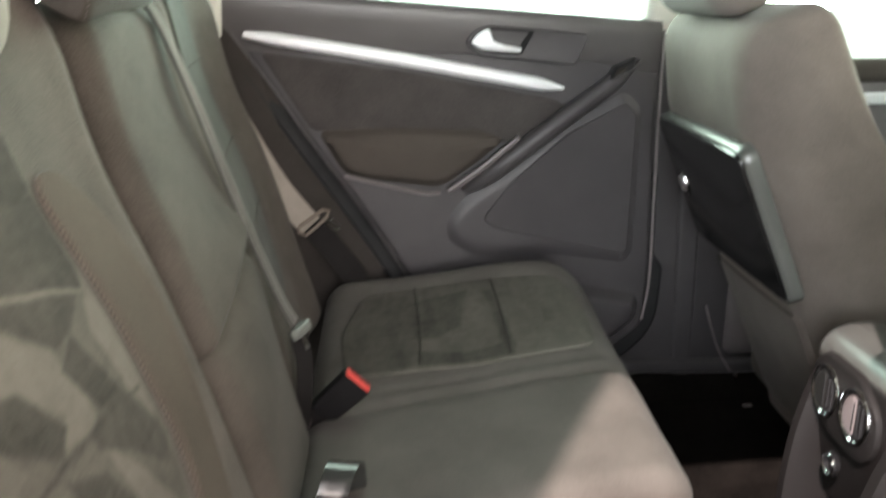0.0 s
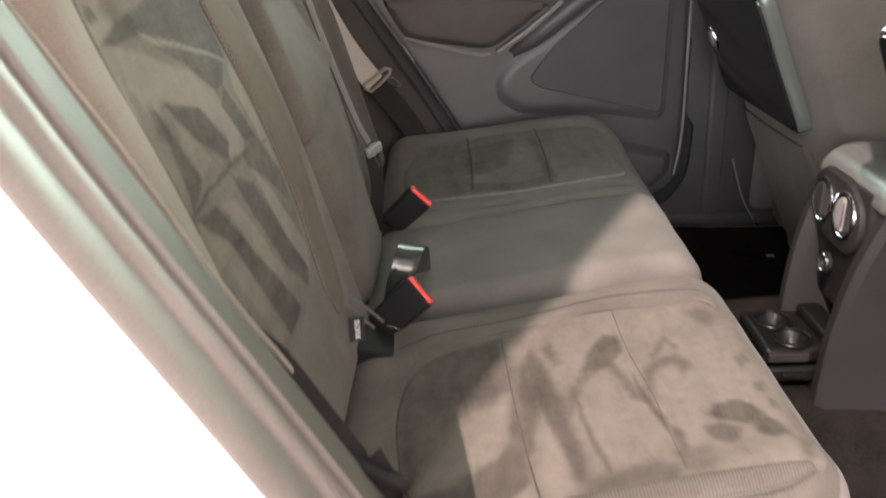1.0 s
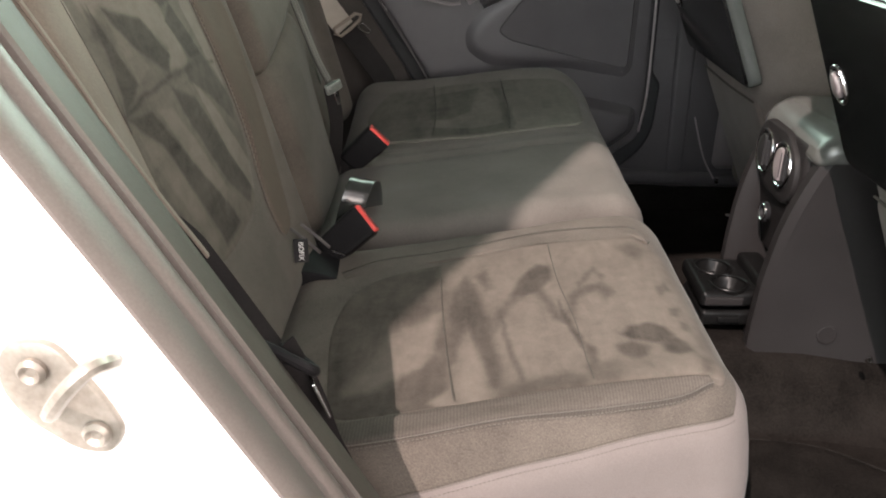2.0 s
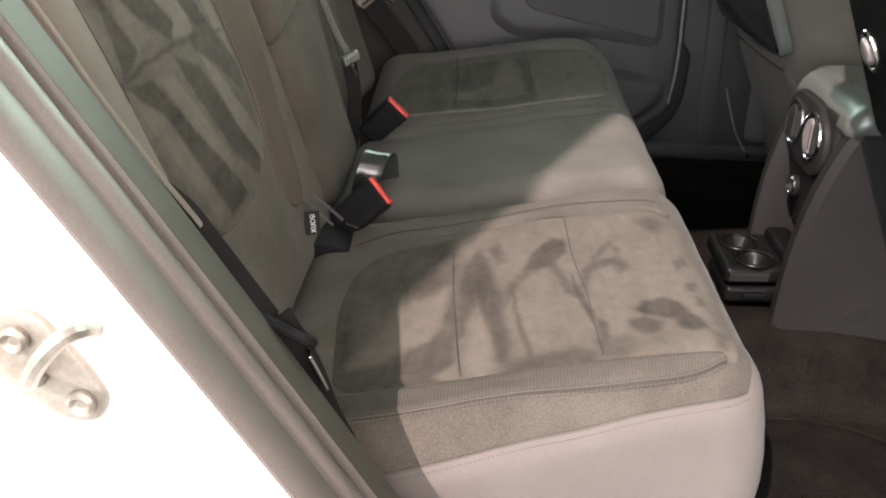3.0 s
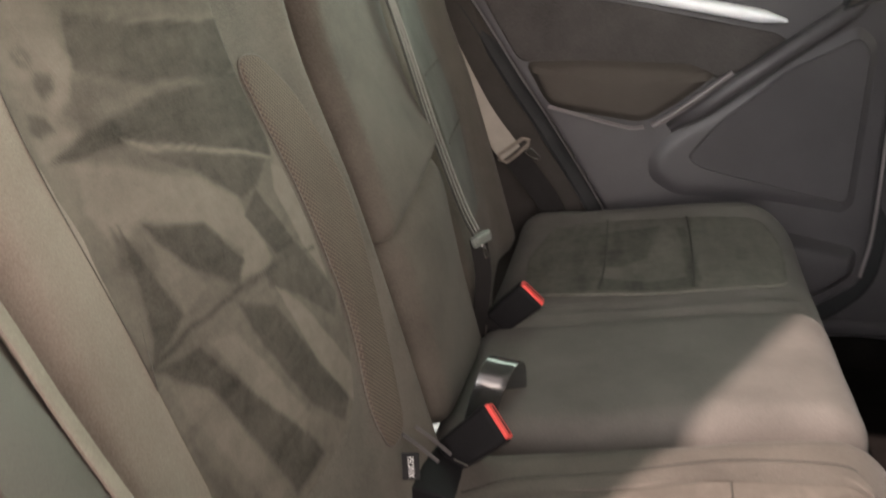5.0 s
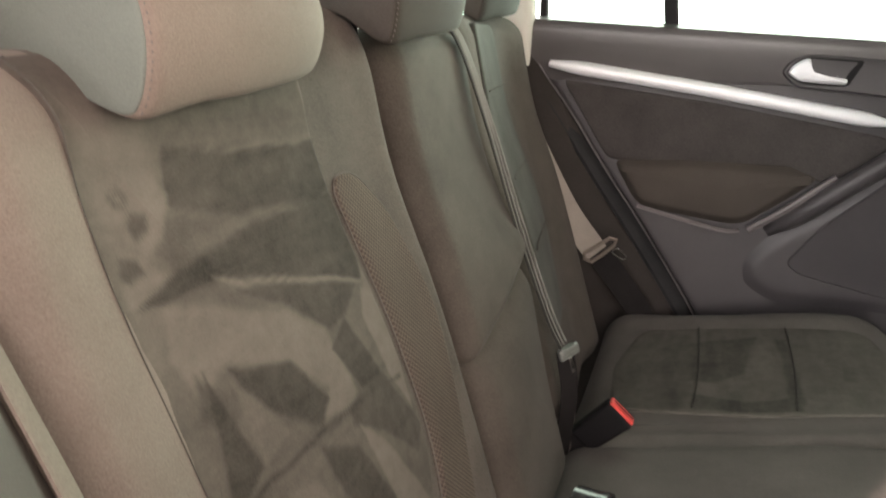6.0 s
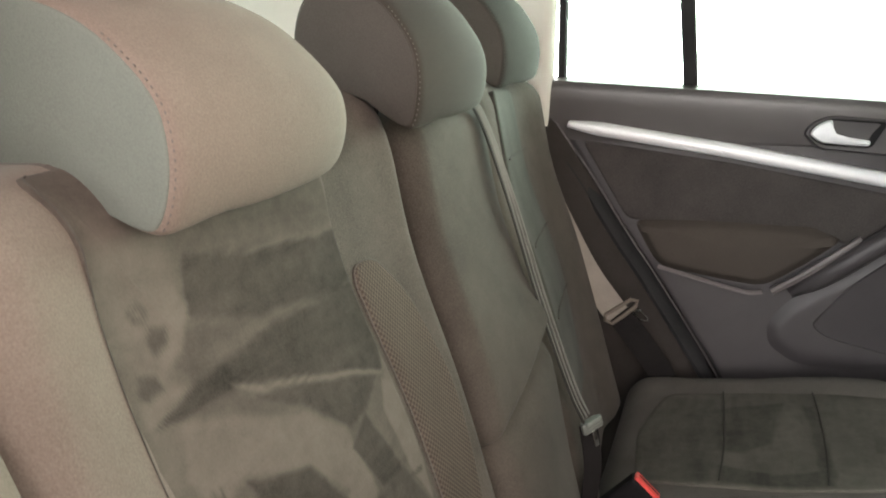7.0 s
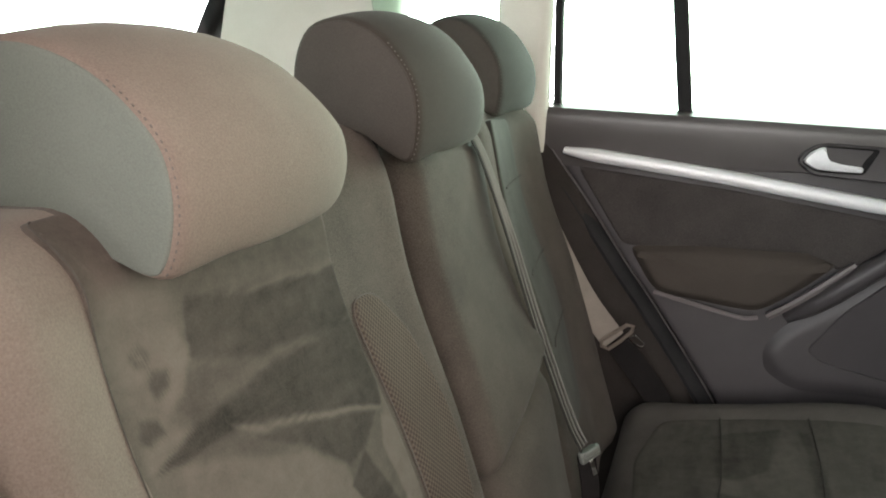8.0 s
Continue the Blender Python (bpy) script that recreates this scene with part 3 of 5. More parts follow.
part("loop", tube(curve([(-0.180, 0.097, 0.522), (-0.164, 0.066, 0.543), (-0.146, 0.054, 0.566), (-0.133, 0.056, 0.578), (-0.130, 0.072, 0.572), (-0.140, 0.097, 0.556)], 5), 0.0048), STEEL, striker)
for x, z in ((-0.185, 0.551), (-0.156, 0.508)):
    part("screw", lathe([(0.0085, 0.0), (0.0085, 0.003), (0.006, 0.0055), (0.003, 0.0030), (0.0, 0.0030)], (x, 0.0945, z), (0, -1, 0), 14), STEEL, striker)


# ---- the rear seat ----
def cushion_top(x, y):
    z = 0.337 + 0.085 * (x + 0.05) + 0.022 * (y - 0.5)
    z += 0.004 * hump(x, 0.2, 0.12)
    if x > 0.285:
        z -= 0.055 - math.sqrt(max(0.0, 0.055 ** 2 - min(x - 0.285, 0.0549) ** 2))
    return z + 0.0015 * noise.noise(Vector((x * 14, y * 14, 1)))


def on_cushion(x, y, h):
    return Vector((x, y, cushion_top(x, y) + h))


def near_side(x):
    """How far the outer flank of the near cushion draws in towards its front."""
    return 0.27 * max(0.0, x + 0.06)


def split_y(x):
    """The joint between the two cushions."""
    return 0.740 + 0.14 * (x + 0.06)


def near_shape(p):
    up = (p.z - 0.05) / 0.31
    t = (p.y - 0.235) / 0.477
    y = (0.235 + near_side(p.x)) * (1 - t) + (split_y(p.x) - 0.003) * t
    edge = 0.006 * hump(p.y, 0.29, 0.03) * up - 0.012 * step(0.275, 0.235, p.y) * up
    z = p.z + up * (cushion_top(min(p.x, 0.28), y) - 0.36 + edge)
    out = (0.030 * math.sin(math.pi * min(up, 1.0)) - 0.002) * step(0.2, 0.34, p.x)
    return Vector((p.x + out, y, z + 0.002 * noise.noise(p * 11)))


def on_near_cushion(x, y, h):
    """The near cushion's top with its raised outer edge."""
    a = 0.235 + near_side(x)
    s = 0.235 + 0.477 * (y - a) / (split_y(x) - 0.003 - a)
    return Vector((x, y, cushion_top(x, y) + h + 0.006 * hump(s, 0.29, 0.03) - 0.012 * step(0.275, 0.235, s)))


def wide_shape(p):
    up = (p.z - 0.05) / 0.31
    t = (p.y - 0.716) / 0.814
    y = (split_y(p.x) + 0.003) * (1 - t) + 1.53 * t
    s = y - 0.12 * (p.x + 0.06) * (1 - step(1.1, 1.5, y))
    groove = -0.007 * hump(s, 1.035, 0.008) + 0.012 * hump(y, 1.47, 0.04) - 0.004 * hump(s, 1.075, 0.006)
    corner = -0.05 * step(1.36, 1.53, p.y) ** 2 * step(0.0, 0.33, p.x)
    z = p.z + up * (cushion_top(min(p.x, 0.28), y) - 0.36 + groove + 0.014 * step(1.2, 1.45, y))
    out = 0.012 * math.sin(math.pi * up) * step(0.2, 0.34, p.x)
    return Vector((p.x + out + corner, y, z + 0.002 * noise.noise(p * 11)))


NEAR_BASE, FAR_BASE = (0.08, 0.47, 0.05), (0.08, 1.12, 0.05)

class Nap:
    """Tones laid into suede, brushed marks and some painted shade and sun, on a plane of two axes, one laid over the
    other: how light, how soft at the edge, and an outline.
    """
    def __init__(self, axes, plain):
        self.axes, self.plain, self.marks = axes, plain, []

    def mark(self, light, soft, *outline):
        self.marks.append((light, soft, outline))

    def lay(self, ob):
        """Writes the marks into ob's mesh."""
        base = ORIGIN[ob.name]
        co = np.array([v.co + base for v in ob.data.vertices])
        ragged = np.array([noise.noise_vector(Vector(p) * 17) * 0.004 + noise.noise_vector(Vector(p) * 45) * 0.0016 + noise.noise_vector(Vector(p) * 110) * 0.0008 for p in co])
        q = (co + ragged)[:, self.axes]
        tone = np.full(len(q), self.plain)
        for light, soft, outline in self.marks:
            ring = np.array(outline)
            near, inside = np.full(len(q), 9.0), np.zeros(len(q), bool)
            for a, b in zip(ring, np.roll(ring, -1, 0)):
                d = b - a
                s = np.clip(((q - a) @ d) / max(d @ d, 1e-9), 0, 1)
                near = np.minimum(near, np.linalg.norm(q - a - s[:, None] * d, axis=1))
                cross = (a[1] > q[:, 1]) != (b[1] > q[:, 1])
                rise = d[1] if abs(d[1]) > 1e-9 else 1e-9
                inside ^= cross & (q[:, 0] < d[0] * (q[:, 1] - a[1]) / rise + a[0])
            t = np.clip(np.where(inside, near, -near) / (2 * soft) + 0.5, 0, 1)
            t = t * t * (3 - 2 * t)
            tone = tone * (1 - t) + light * t
        ob.data.attributes.new("nap", "FLOAT", "POINT").data.foreach_set("value", tone.astype(np.float32))
        return ob


def close_set(outline, gap=0.004):
    """The same outline with points close together."""
    got = []
    for a, b in zip(outline, outline[1:] + outline[:1]):
        n = max(1, round((b - a).length / gap))
        got += [a.lerp(b, k / n) for k in range(n)]
    return got


seat_nap_shade, back_nap, far_nap = Nap((0, 1), 0.66), Nap((1, 2), 0.48), Nap((0, 1), 0.52)
# these two darken the panel's rear part, which lies in shade
seat_nap_shade.mark(0.27, 0.014, (-0.096, 0.545), (-0.077, 0.618), (0.036, 0.629), (0.049, 0.557), (0.041, 0.519), (-0.018, 0.468), (-0.055, 0.381), (-0.062, 0.330))
seat_nap_shade.mark(0.29, 0.009, (-0.063, 0.364), (-0.015, 0.377), (0.027, 0.421), (0.041, 0.519), (0.051, 0.448), (0.051, 0.361), (0.064, 0.321), (-0.003, 0.316), (-0.060, 0.325))
# pale triangle painted where the sun falls on the panel
seat_nap_shade.mark(0.76, 0.007, (-0.021, 0.385), (0.007, 0.453), (0.040, 0.513), (0.031, 0.436), (0.018, 0.410), (-0.004, 0.397))
seat_nap_shade.mark(0.54, 0.014, (-0.008, 0.316), (0.064, 0.321), (0.100, 0.332), (0.183, 0.344), (0.257, 0.358), (0.290, 0.354), (0.255, 0.345), (0.151, 0.323), (0.059, 0.307), (-0.007, 0.308))
seat_nap_shade.mark(0.25, 0.007, (0.048, 0.518), (0.051, 0.557), (0.072, 0.600), (0.082, 0.573), (0.093, 0.506), (0.104, 0.400), (0.105, 0.361), (0.092, 0.364), (0.078, 0.424), (0.070, 0.478), (0.056, 0.427), (0.050, 0.408))
seat_nap_shade.mark(0.81, 0.007, (0.059, 0.370), (0.073, 0.445), (0.080, 0.413), (0.090, 0.364), (0.074, 0.340))
seat_nap_shade.mark(0.82, 0.005, (0.032, 0.353), (0.050, 0.371), (0.066, 0.321), (0.057, 0.322))
seat_nap_shade.mark(0.35, 0.007, (0.083, 0.595), (0.095, 0.611), (0.102, 0.559), (0.092, 0.555))
seat_nap_shade.mark(0.25, 0.005, (0.121, 0.540), (0.132, 0.576), (0.158, 0.610), (0.172, 0.602), (0.169, 0.569), (0.153, 0.545), (0.132, 0.533))
seat_nap_shade.mark(0.37, 0.007, (0.100, 0.463), (0.101, 0.505), (0.121, 0.545), (0.132, 0.533), (0.112, 0.503))
seat_nap_shade.mark(0.32, 0.003, (0.105, 0.495), (0.108, 0.497), (0.118, 0.418), (0.125, 0.368), (0.122, 0.365), (0.113, 0.409))
seat_nap_shade.mark(0.29, 0.007, (0.147, 0.551), (0.156, 0.550), (0.173, 0.506), (0.175, 0.475), (0.165, 0.485))
seat_nap_shade.mark(0.23, 0.003, (0.175, 0.526), (0.182, 0.490), (0.188, 0.438), (0.186, 0.417), (0.182, 0.431), (0.175, 0.480))
seat_nap_shade.mark(0.32, 0.007, (0.182, 0.498), (0.190, 0.529), (0.204, 0.548), (0.226, 0.556), (0.238, 0.531), (0.225, 0.507), (0.220, 0.538), (0.198, 0.520), (0.188, 0.479))
seat_nap_shade.mark(0.35, 0.005, (0.197, 0.557), (0.225, 0.595), (0.234, 0.570), (0.229, 0.561), (0.222, 0.583), (0.200, 0.543))
seat_nap_shade.mark(0.32, 0.005, (0.188, 0.430), (0.199, 0.420), (0.200, 0.390), (0.190, 0.387))
seat_nap_shade.mark(0.19, 0.005, (0.229, 0.442), (0.239, 0.458), (0.261, 0.464), (0.280, 0.454), (0.286, 0.438), (0.265, 0.423), (0.239, 0.432))
seat_nap_shade.mark(0.29, 0.005, (0.221, 0.422), (0.238, 0.429), (0.259, 0.420), (0.253, 0.403), (0.236, 0.396), (0.222, 0.410))
seat_nap_shade.mark(0.19, 0.005, (0.268, 0.425), (0.284, 0.435), (0.294, 0.425), (0.298, 0.401), (0.278, 0.399), (0.269, 0.408))
seat_nap_shade.mark(0.32, 0.005, (0.287, 0.540), (0.302, 0.559), (0.306, 0.540), (0.289, 0.520))
seat_nap_shade.mark(0.32, 0.005, (0.294, 0.494), (0.308, 0.499), (0.300, 0.477), (0.294, 0.479))
seat_nap_shade.mark(0.32, 0.005, (0.298, 0.467), (0.305, 0.465), (0.304, 0.447), (0.297, 0.449))
seat_nap_shade.mark(0.33, 0.009, (0.090, 0.335), (0.101, 0.362), (0.131, 0.376), (0.166, 0.380), (0.182, 0.368), (0.183, 0.344), (0.151, 0.335), (0.110, 0.328))
seat_nap_shade.mark(0.42, 0.009, (0.186, 0.388), (0.220, 0.398), (0.225, 0.368), (0.206, 0.349), (0.187, 0.351))
seat_nap_shade.mark(0.33, 0.007, (0.297, 0.395), (0.309, 0.392), (0.306, 0.366), (0.295, 0.367))
seat_nap_shade.mark(0.42, 0.009, (0.260, 0.644), (0.283, 0.659), (0.301, 0.639), (0.282, 0.613))

back_nap.mark(0.70, 0.0130, (0.325, 0.872), (0.385, 0.850), (0.392, 0.80), (0.370, 0.765), (0.365, 0.745), (0.33, 0.71))
back_nap.mark(0.25, 0.0026, (0.398, 0.836), (0.479, 0.825), (0.598, 0.816), (0.589, 0.775), (0.541, 0.771), (0.483, 0.781), (0.457, 0.783), (0.389, 0.799), (0.392, 0.816))
back_nap.mark(0.62, 0.0022, (0.421, 0.830), (0.514, 0.825), (0.601, 0.822), (0.598, 0.816), (0.512, 0.820))
back_nap.mark(0.46, 0.0039, (0.387, 0.800), (0.457, 0.784), (0.427, 0.774), (0.378, 0.772), (0.365, 0.782))
back_nap.mark(0.22, 0.0022, (0.445, 0.774), (0.592, 0.771), (0.599, 0.731), (0.600, 0.697), (0.520, 0.722), (0.408, 0.753), (0.368, 0.751), (0.337, 0.754), (0.364, 0.762), (0.402, 0.769))
back_nap.mark(0.82, 0.0022, (0.405, 0.756), (0.479, 0.734), (0.593, 0.701), (0.591, 0.699), (0.477, 0.731), (0.412, 0.751))
back_nap.mark(0.22, 0.0026, (0.425, 0.743), (0.477, 0.730), (0.570, 0.703), (0.536, 0.688), (0.507, 0.686), (0.466, 0.717))
back_nap.mark(0.79, 0.0039, (0.358, 0.750), (0.405, 0.738), (0.464, 0.714), (0.501, 0.689), (0.514, 0.637), (0.498, 0.628), (0.454, 0.639), (0.480, 0.653), (0.443, 0.686), (0.391, 0.708), (0.358, 0.696), (0.347, 0.724))
back_nap.mark(0.21, 0.0026, (0.389, 0.705), (0.448, 0.684), (0.476, 0.647), (0.458, 0.634), (0.414, 0.664), (0.395, 0.689))
back_nap.mark(0.21, 0.0022, (0.532, 0.687), (0.560, 0.638), (0.559, 0.630), (0.522, 0.634), (0.519, 0.643), (0.500, 0.673))
back_nap.mark(0.69, 0.0026, (0.587, 0.773), (0.596, 0.766), (0.606, 0.704), (0.604, 0.624), (0.575, 0.627), (0.579, 0.694), (0.597, 0.725))
back_nap.mark(0.35, 0.0039, (0.362, 0.710), (0.374, 0.689), (0.379, 0.671), (0.352, 0.685))
back_nap.mark(0.21, 0.0022, (0.369, 0.710), (0.374, 0.683), (0.385, 0.639), (0.344, 0.625), (0.350, 0.637), (0.358, 0.669))
back_nap.mark(0.61, 0.0026, (0.386, 0.698), (0.405, 0.672), (0.423, 0.648), (0.386, 0.640))
back_nap.mark(0.26, 0.0026, (0.495, 0.632), (0.562, 0.632), (0.603, 0.569), (0.583, 0.554), (0.533, 0.595), (0.493, 0.619))
back_nap.mark(0.20, 0.0026, (0.340, 0.621), (0.388, 0.617), (0.419, 0.572), (0.474, 0.505), (0.489, 0.470), (0.431, 0.472), (0.404, 0.542), (0.382, 0.590))
back_nap.mark(0.69, 0.0026, (0.397, 0.618), (0.432, 0.608), (0.489, 0.508), (0.471, 0.502), (0.424, 0.565))
back_nap.mark(0.22, 0.0026, (0.447, 0.625), (0.491, 0.605), (0.558, 0.484), (0.537, 0.472), (0.496, 0.515), (0.460, 0.583))
back_nap.mark(0.76, 0.0026, (0.502, 0.615), (0.529, 0.591), (0.596, 0.490), (0.568, 0.473), (0.527, 0.533))
back_nap.mark(0.61, 0.0039, (0.350, 0.607), (0.382, 0.590), (0.404, 0.542), (0.419, 0.485), (0.398, 0.473), (0.381, 0.527), (0.352, 0.582))
back_nap.mark(0.32, 0.0039, (0.345, 0.573), (0.358, 0.540), (0.380, 0.489), (0.402, 0.465), (0.376, 0.457), (0.348, 0.505), (0.342, 0.549))
back_nap.mark(0.81, 0.0022, (0.578, 0.699), (0.601, 0.684), (0.598, 0.621), (0.596, 0.586), (0.573, 0.628), (0.562, 0.678))
back_nap.mark(0.22, 0.0022, (0.337, 0.625), (0.393, 0.633), (0.497, 0.633), (0.593, 0.618), (0.591, 0.616), (0.496, 0.630), (0.394, 0.629), (0.340, 0.621))
back_nap.mark(0.84, 0.0033, (0.382, 0.818), (0.392, 0.807), (0.378, 0.785), (0.367, 0.782), (0.355, 0.773), (0.375, 0.766), (0.334, 0.754), (0.332, 0.765), (0.357, 0.782), (0.363, 0.803))
back_nap.mark(0.35, 0.0026, (0.343, 0.817), (0.353, 0.819), (0.359, 0.813), (0.354, 0.806), (0.345, 0.809))
back_nap.mark(0.72, 0.0022, (0.349, 0.815), (0.354, 0.815), (0.353, 0.810), (0.348, 0.811))
back_nap.mark(0.33, 0.0026, (0.339, 0.782), (0.352, 0.779), (0.354, 0.772), (0.340, 0.768), (0.334, 0.774))
back_nap.mark(0.35, 0.0026, (0.357, 0.804), (0.371, 0.801), (0.368, 0.792), (0.356, 0.789), (0.352, 0.800))
back_nap.mark(0.82, 0.0026, (0.566, 0.880), (0.574, 0.880), (0.600, 0.774), (0.589, 0.771), (0.589, 0.790))

far_nap.mark(0.39, 0.008, (-0.140, 1.422), (-0.002, 1.397), (0.013, 1.349), (0.016, 1.184), (-0.086, 1.015), (-0.125, 1.268))
far_nap.mark(0.29, 0.004, (-0.039, 1.342), (-0.029, 1.364), (-0.013, 1.373), (-0.013, 1.214), (0.006, 1.142), (-0.013, 1.129), (-0.033, 1.243))
far_nap.mark(0.29, 0.005, (0.006, 1.363), (0.084, 1.386), (0.111, 1.390), (0.087, 1.256), (0.046, 1.223), (0.009, 1.231))
far_nap.mark(0.60, 0.005, (0.091, 1.255), (0.114, 1.361), (0.131, 1.317), (0.133, 1.242), (0.095, 1.230))
far_nap.mark(0.28, 0.004, (0.137, 1.379), (0.153, 1.374), (0.165, 1.256), (0.169, 1.163), (0.148, 1.146), (0.149, 1.237))
far_nap.mark(0.28, 0.004, (0.016, 1.184), (0.090, 1.164), (0.172, 1.186), (0.166, 1.141), (0.088, 1.132), (0.015, 1.135))
far_nap.mark(0.39, 0.004, (0.235, 1.292), (0.250, 1.290), (0.246, 1.240), (0.228, 1.243))

rear_seat = thing("rear_seat", NEAR_BASE, "grey-brown cloth rear seat beside the open doorway with stained suede", "car seat", "rear seats")
cushion = part("cushion", rbox((-0.16, 0.235, 0.05), (0.338, 0.712, 0.36), 0.05, (16, 18, 6), near_shape), CLOTH, rear_seat)
seat_nap_shade.lay(part("seat_panel", pad(on_near_cushion, close_set(rounded([(-0.066, 0.328, 0.03), (-0.086, 0.50, 0.05), (-0.064, 0.600, 0.05), (0.05, 0.645, 0.06), (0.17, 0.672, 0.08), (0.288, 0.676, 0.02), (0.326, 0.62, 0.03), (0.330, 0.47, 0.1), (0.318, 0.366, 0.01), (0.19, 0.354, 0.05), (0.06, 0.341, 0.05)], 0.03)), 0.0014, 0.006, 56, 0.003), SUEDE, cushion, "stained brushed suede panel"))
RIB_LOW = curve([(-0.058, 0.288), (-0.016, 0.293), (0.088, 0.313), (0.209, 0.330), (0.270, 0.344), (0.303, 0.360)], 6)
RIB_TOP = curve([(0.300, 0.366), (0.19, 0.354), (0.06, 0.341), (-0.062, 0.326)], 6)
part("edge_band", pad(on_near_cushion, [(q.x, q.y) for q in RIB_LOW + RIB_TOP], 0.0030, 0.004, 3), RIB, cushion, "ribbed edge band")

INNER_LOW = curve([(-0.082, 0.616), (-0.030, 0.641), (0.07, 0.654), (0.18, 0.680), (0.275, 0.684), (0.306, 0.664)], 6)
INNER_TOP = curve([(0.312, 0.676), (0.282, 0.706), (0.18, 0.704), (0.07, 0.680), (-0.034, 0.660), (-0.088, 0.632)], 6)
part("edge_band", pad(on_near_cushion, [(q.x, q.y) for q in INNER_LOW + INNER_TOP], 0.0014, 0.006, 4), CLOTH, cushion, "plain edge band")
part("seam", tube([on_near_cushion(q.x, q.y, 0.0022) for q in INNER_TOP[4:]], 0.0005), SEAM_DARK, cushion)
for line in (((0.037, 0.640), (0.043, 0.493), (0.054, 0.345)), ((0.176, 0.664), (0.178, 0.562), (0.186, 0.473), (0.188, 0.358))):
    part("seam", tube([on_near_cushion(q.x, q.y, 0.0054) for q in curve([(*p, 0) for p in line], 8)], 0.0006, 6, False, 0.5), SEAM_SUEDE, cushion)

# the flank below the piping wears a smoother, lighter cloth
EDGE_LO, EDGE_HI = Vector((-0.16, 0.235, 0.05)), Vector((0.338, 0.712, 0.36))
cushion.data.materials.append(CLOTH_SIDE)
plain = rbox(EDGE_LO, EDGE_HI, 0.05, (16, 18, 6))
for polygon, ring in zip(cushion.data.polygons, plain[1]):
    c = sum((plain[0][k] for k in ring), Vector()) / 4
    out = max(0.285 - c.y, c.x - 0.288)
    if out > 0.0 and c.z - 0.31 < 0.668 * out:
        polygon.material_index = 1
    

def flank(u, lift, h):
    """A point on the flank's rounded upper edge."""
    p = round_off(Vector((u, 0.235, 0.3434 + lift)), EDGE_LO, EDGE_HI, 0.05)
    return near_shape(p) + Vector((0.3 * step(0.29, 0.338, u) * h, -0.8 * h, 0.6 * h))

PIPE_U = [-0.06 + 0.0099 * k for k in range(41)]
part("piping", tube([flank(u, 0.0012, 0.0) for u in PIPE_U], 0.0009), CLOTH, cushion)
part("seam", tube([flank(u, -0.0013, 0.0) for u in PIPE_U], 0.0005), SEAM, cushion)
stitch(stitches([flank(u, -0.009, 0.0001) for u in PIPE_U], 0.0022, 0.0020, 0.0005), cushion)
HEM = [Vector((q.x, q.y, 0)) for q in RIB_LOW]
part("seam", tube([on_near_cushion(q.x, q.y - 0.001, 0.0022) for q in HEM], 0.0006), SEAM, cushion)
stitch(stitches([on_near_cushion(q.x, q.y - 0.0045, 0.0012) for q in HEM], 0.0022, 0.0020, 0.0005), cushion)

bench = thing("rear_seat", FAR_BASE, "wide grey-brown cloth rear seat with dark suede beside the door", "car seat", "rear seats")
wide = part("cushion", rbox((-0.16, 0.716, 0.05), (0.338, 1.53, 0.36), 0.05, (16, 60, 6), wide_shape), BENCH_CLOTH_LIT, bench)
far_nap.lay(part("seat_panel", pad(lambda x, y, h: on_cushion(x, y, h + 0.003 + 0.014 * step(1.2, 1.45, y)), close_set(rounded([(-0.10, 1.13), (-0.115, 1.28), (-0.08, 1.42), (0.10, 1.445), (0.28, 1.42), (0.305, 1.30), (0.295, 1.15), (0.12, 1.125)], 0.03)), 0.0016, 0.010, 40, 0.003), FAR_NAP, wide, "dark brushed suede panel"))
for shift, deep in ((0.0, 0.0030), (0.040, 0.0010)):
    part("seam", tube([wide_shape(Vector((x, 0, 0.36)) + Vector((0, 1.033 + shift + 0.13 * (x + 0.06) * (1 - 0.25 * shift / 0.04), 0))) + Vector((0, 0, -deep)) for x in [-0.13 + 0.021 * k for k in range(21)]], 0.0012, 6), SEAM_DARK, wide)
for x in (0.017, 0.158):
    part("seam", tube([on_cushion(x + 0.004 * math.sin(4 * t), 1.135 + 0.29 * t, 0.0090 + 0.014 * step(0.25, 1.0, t)) for t in [k / 12 for k in range(13)]], 0.0012), SEAM_DARK, wide)


def back_x(y, z):
    return -0.145 - 0.27 * (z - 0.39) - 0.042 * step(0.95, 1.40, y) - 0.012 * hump(z, 0.78, 0.1)


def on_back(y, z, h):
    return Vector((back_x(y, z) + 0.965 * h, y, z + 0.26 * h))


def back_shape(bulge):
    def bend(p):
        y, d, z = p
        front = (d + 0.11) / 0.11
        rise = 0.10 * (y - 0.27) * step(0.845, 0.89, z) if y < 0.735 else 0.0
        return Vector((back_x(y, z) + d + bulge(y, z) * front, y, z + rise + 0.0015 * noise.noise(p * 12)))
    return bend


def back_block(y0, y1, z0, z1, r, bulge, div=(14, 3, 18)):
    return rbox((y0, -0.11, z0), (y1, 0.0, z1), r, div, back_shape(bulge))


def slanted(piece):
    """The joint of the middle's two pads rises towards the far side."""
    return [Vector((v.x, v.y, v.z + 0.30 * (v.y - 0.80) * hump(v.z, 0.577, 0.07))) for v in piece[0]], piece[1]


near_bulge = lambda y, z: 0.014 * hump(y, 0.285, 0.04) + 0.010 * hump(y, 0.715, 0.03) - 0.004
near_back = part("backrest", back_block(0.246, 0.730, 0.31, 0.886, 0.04, near_bulge), CLOTH, rear_seat)


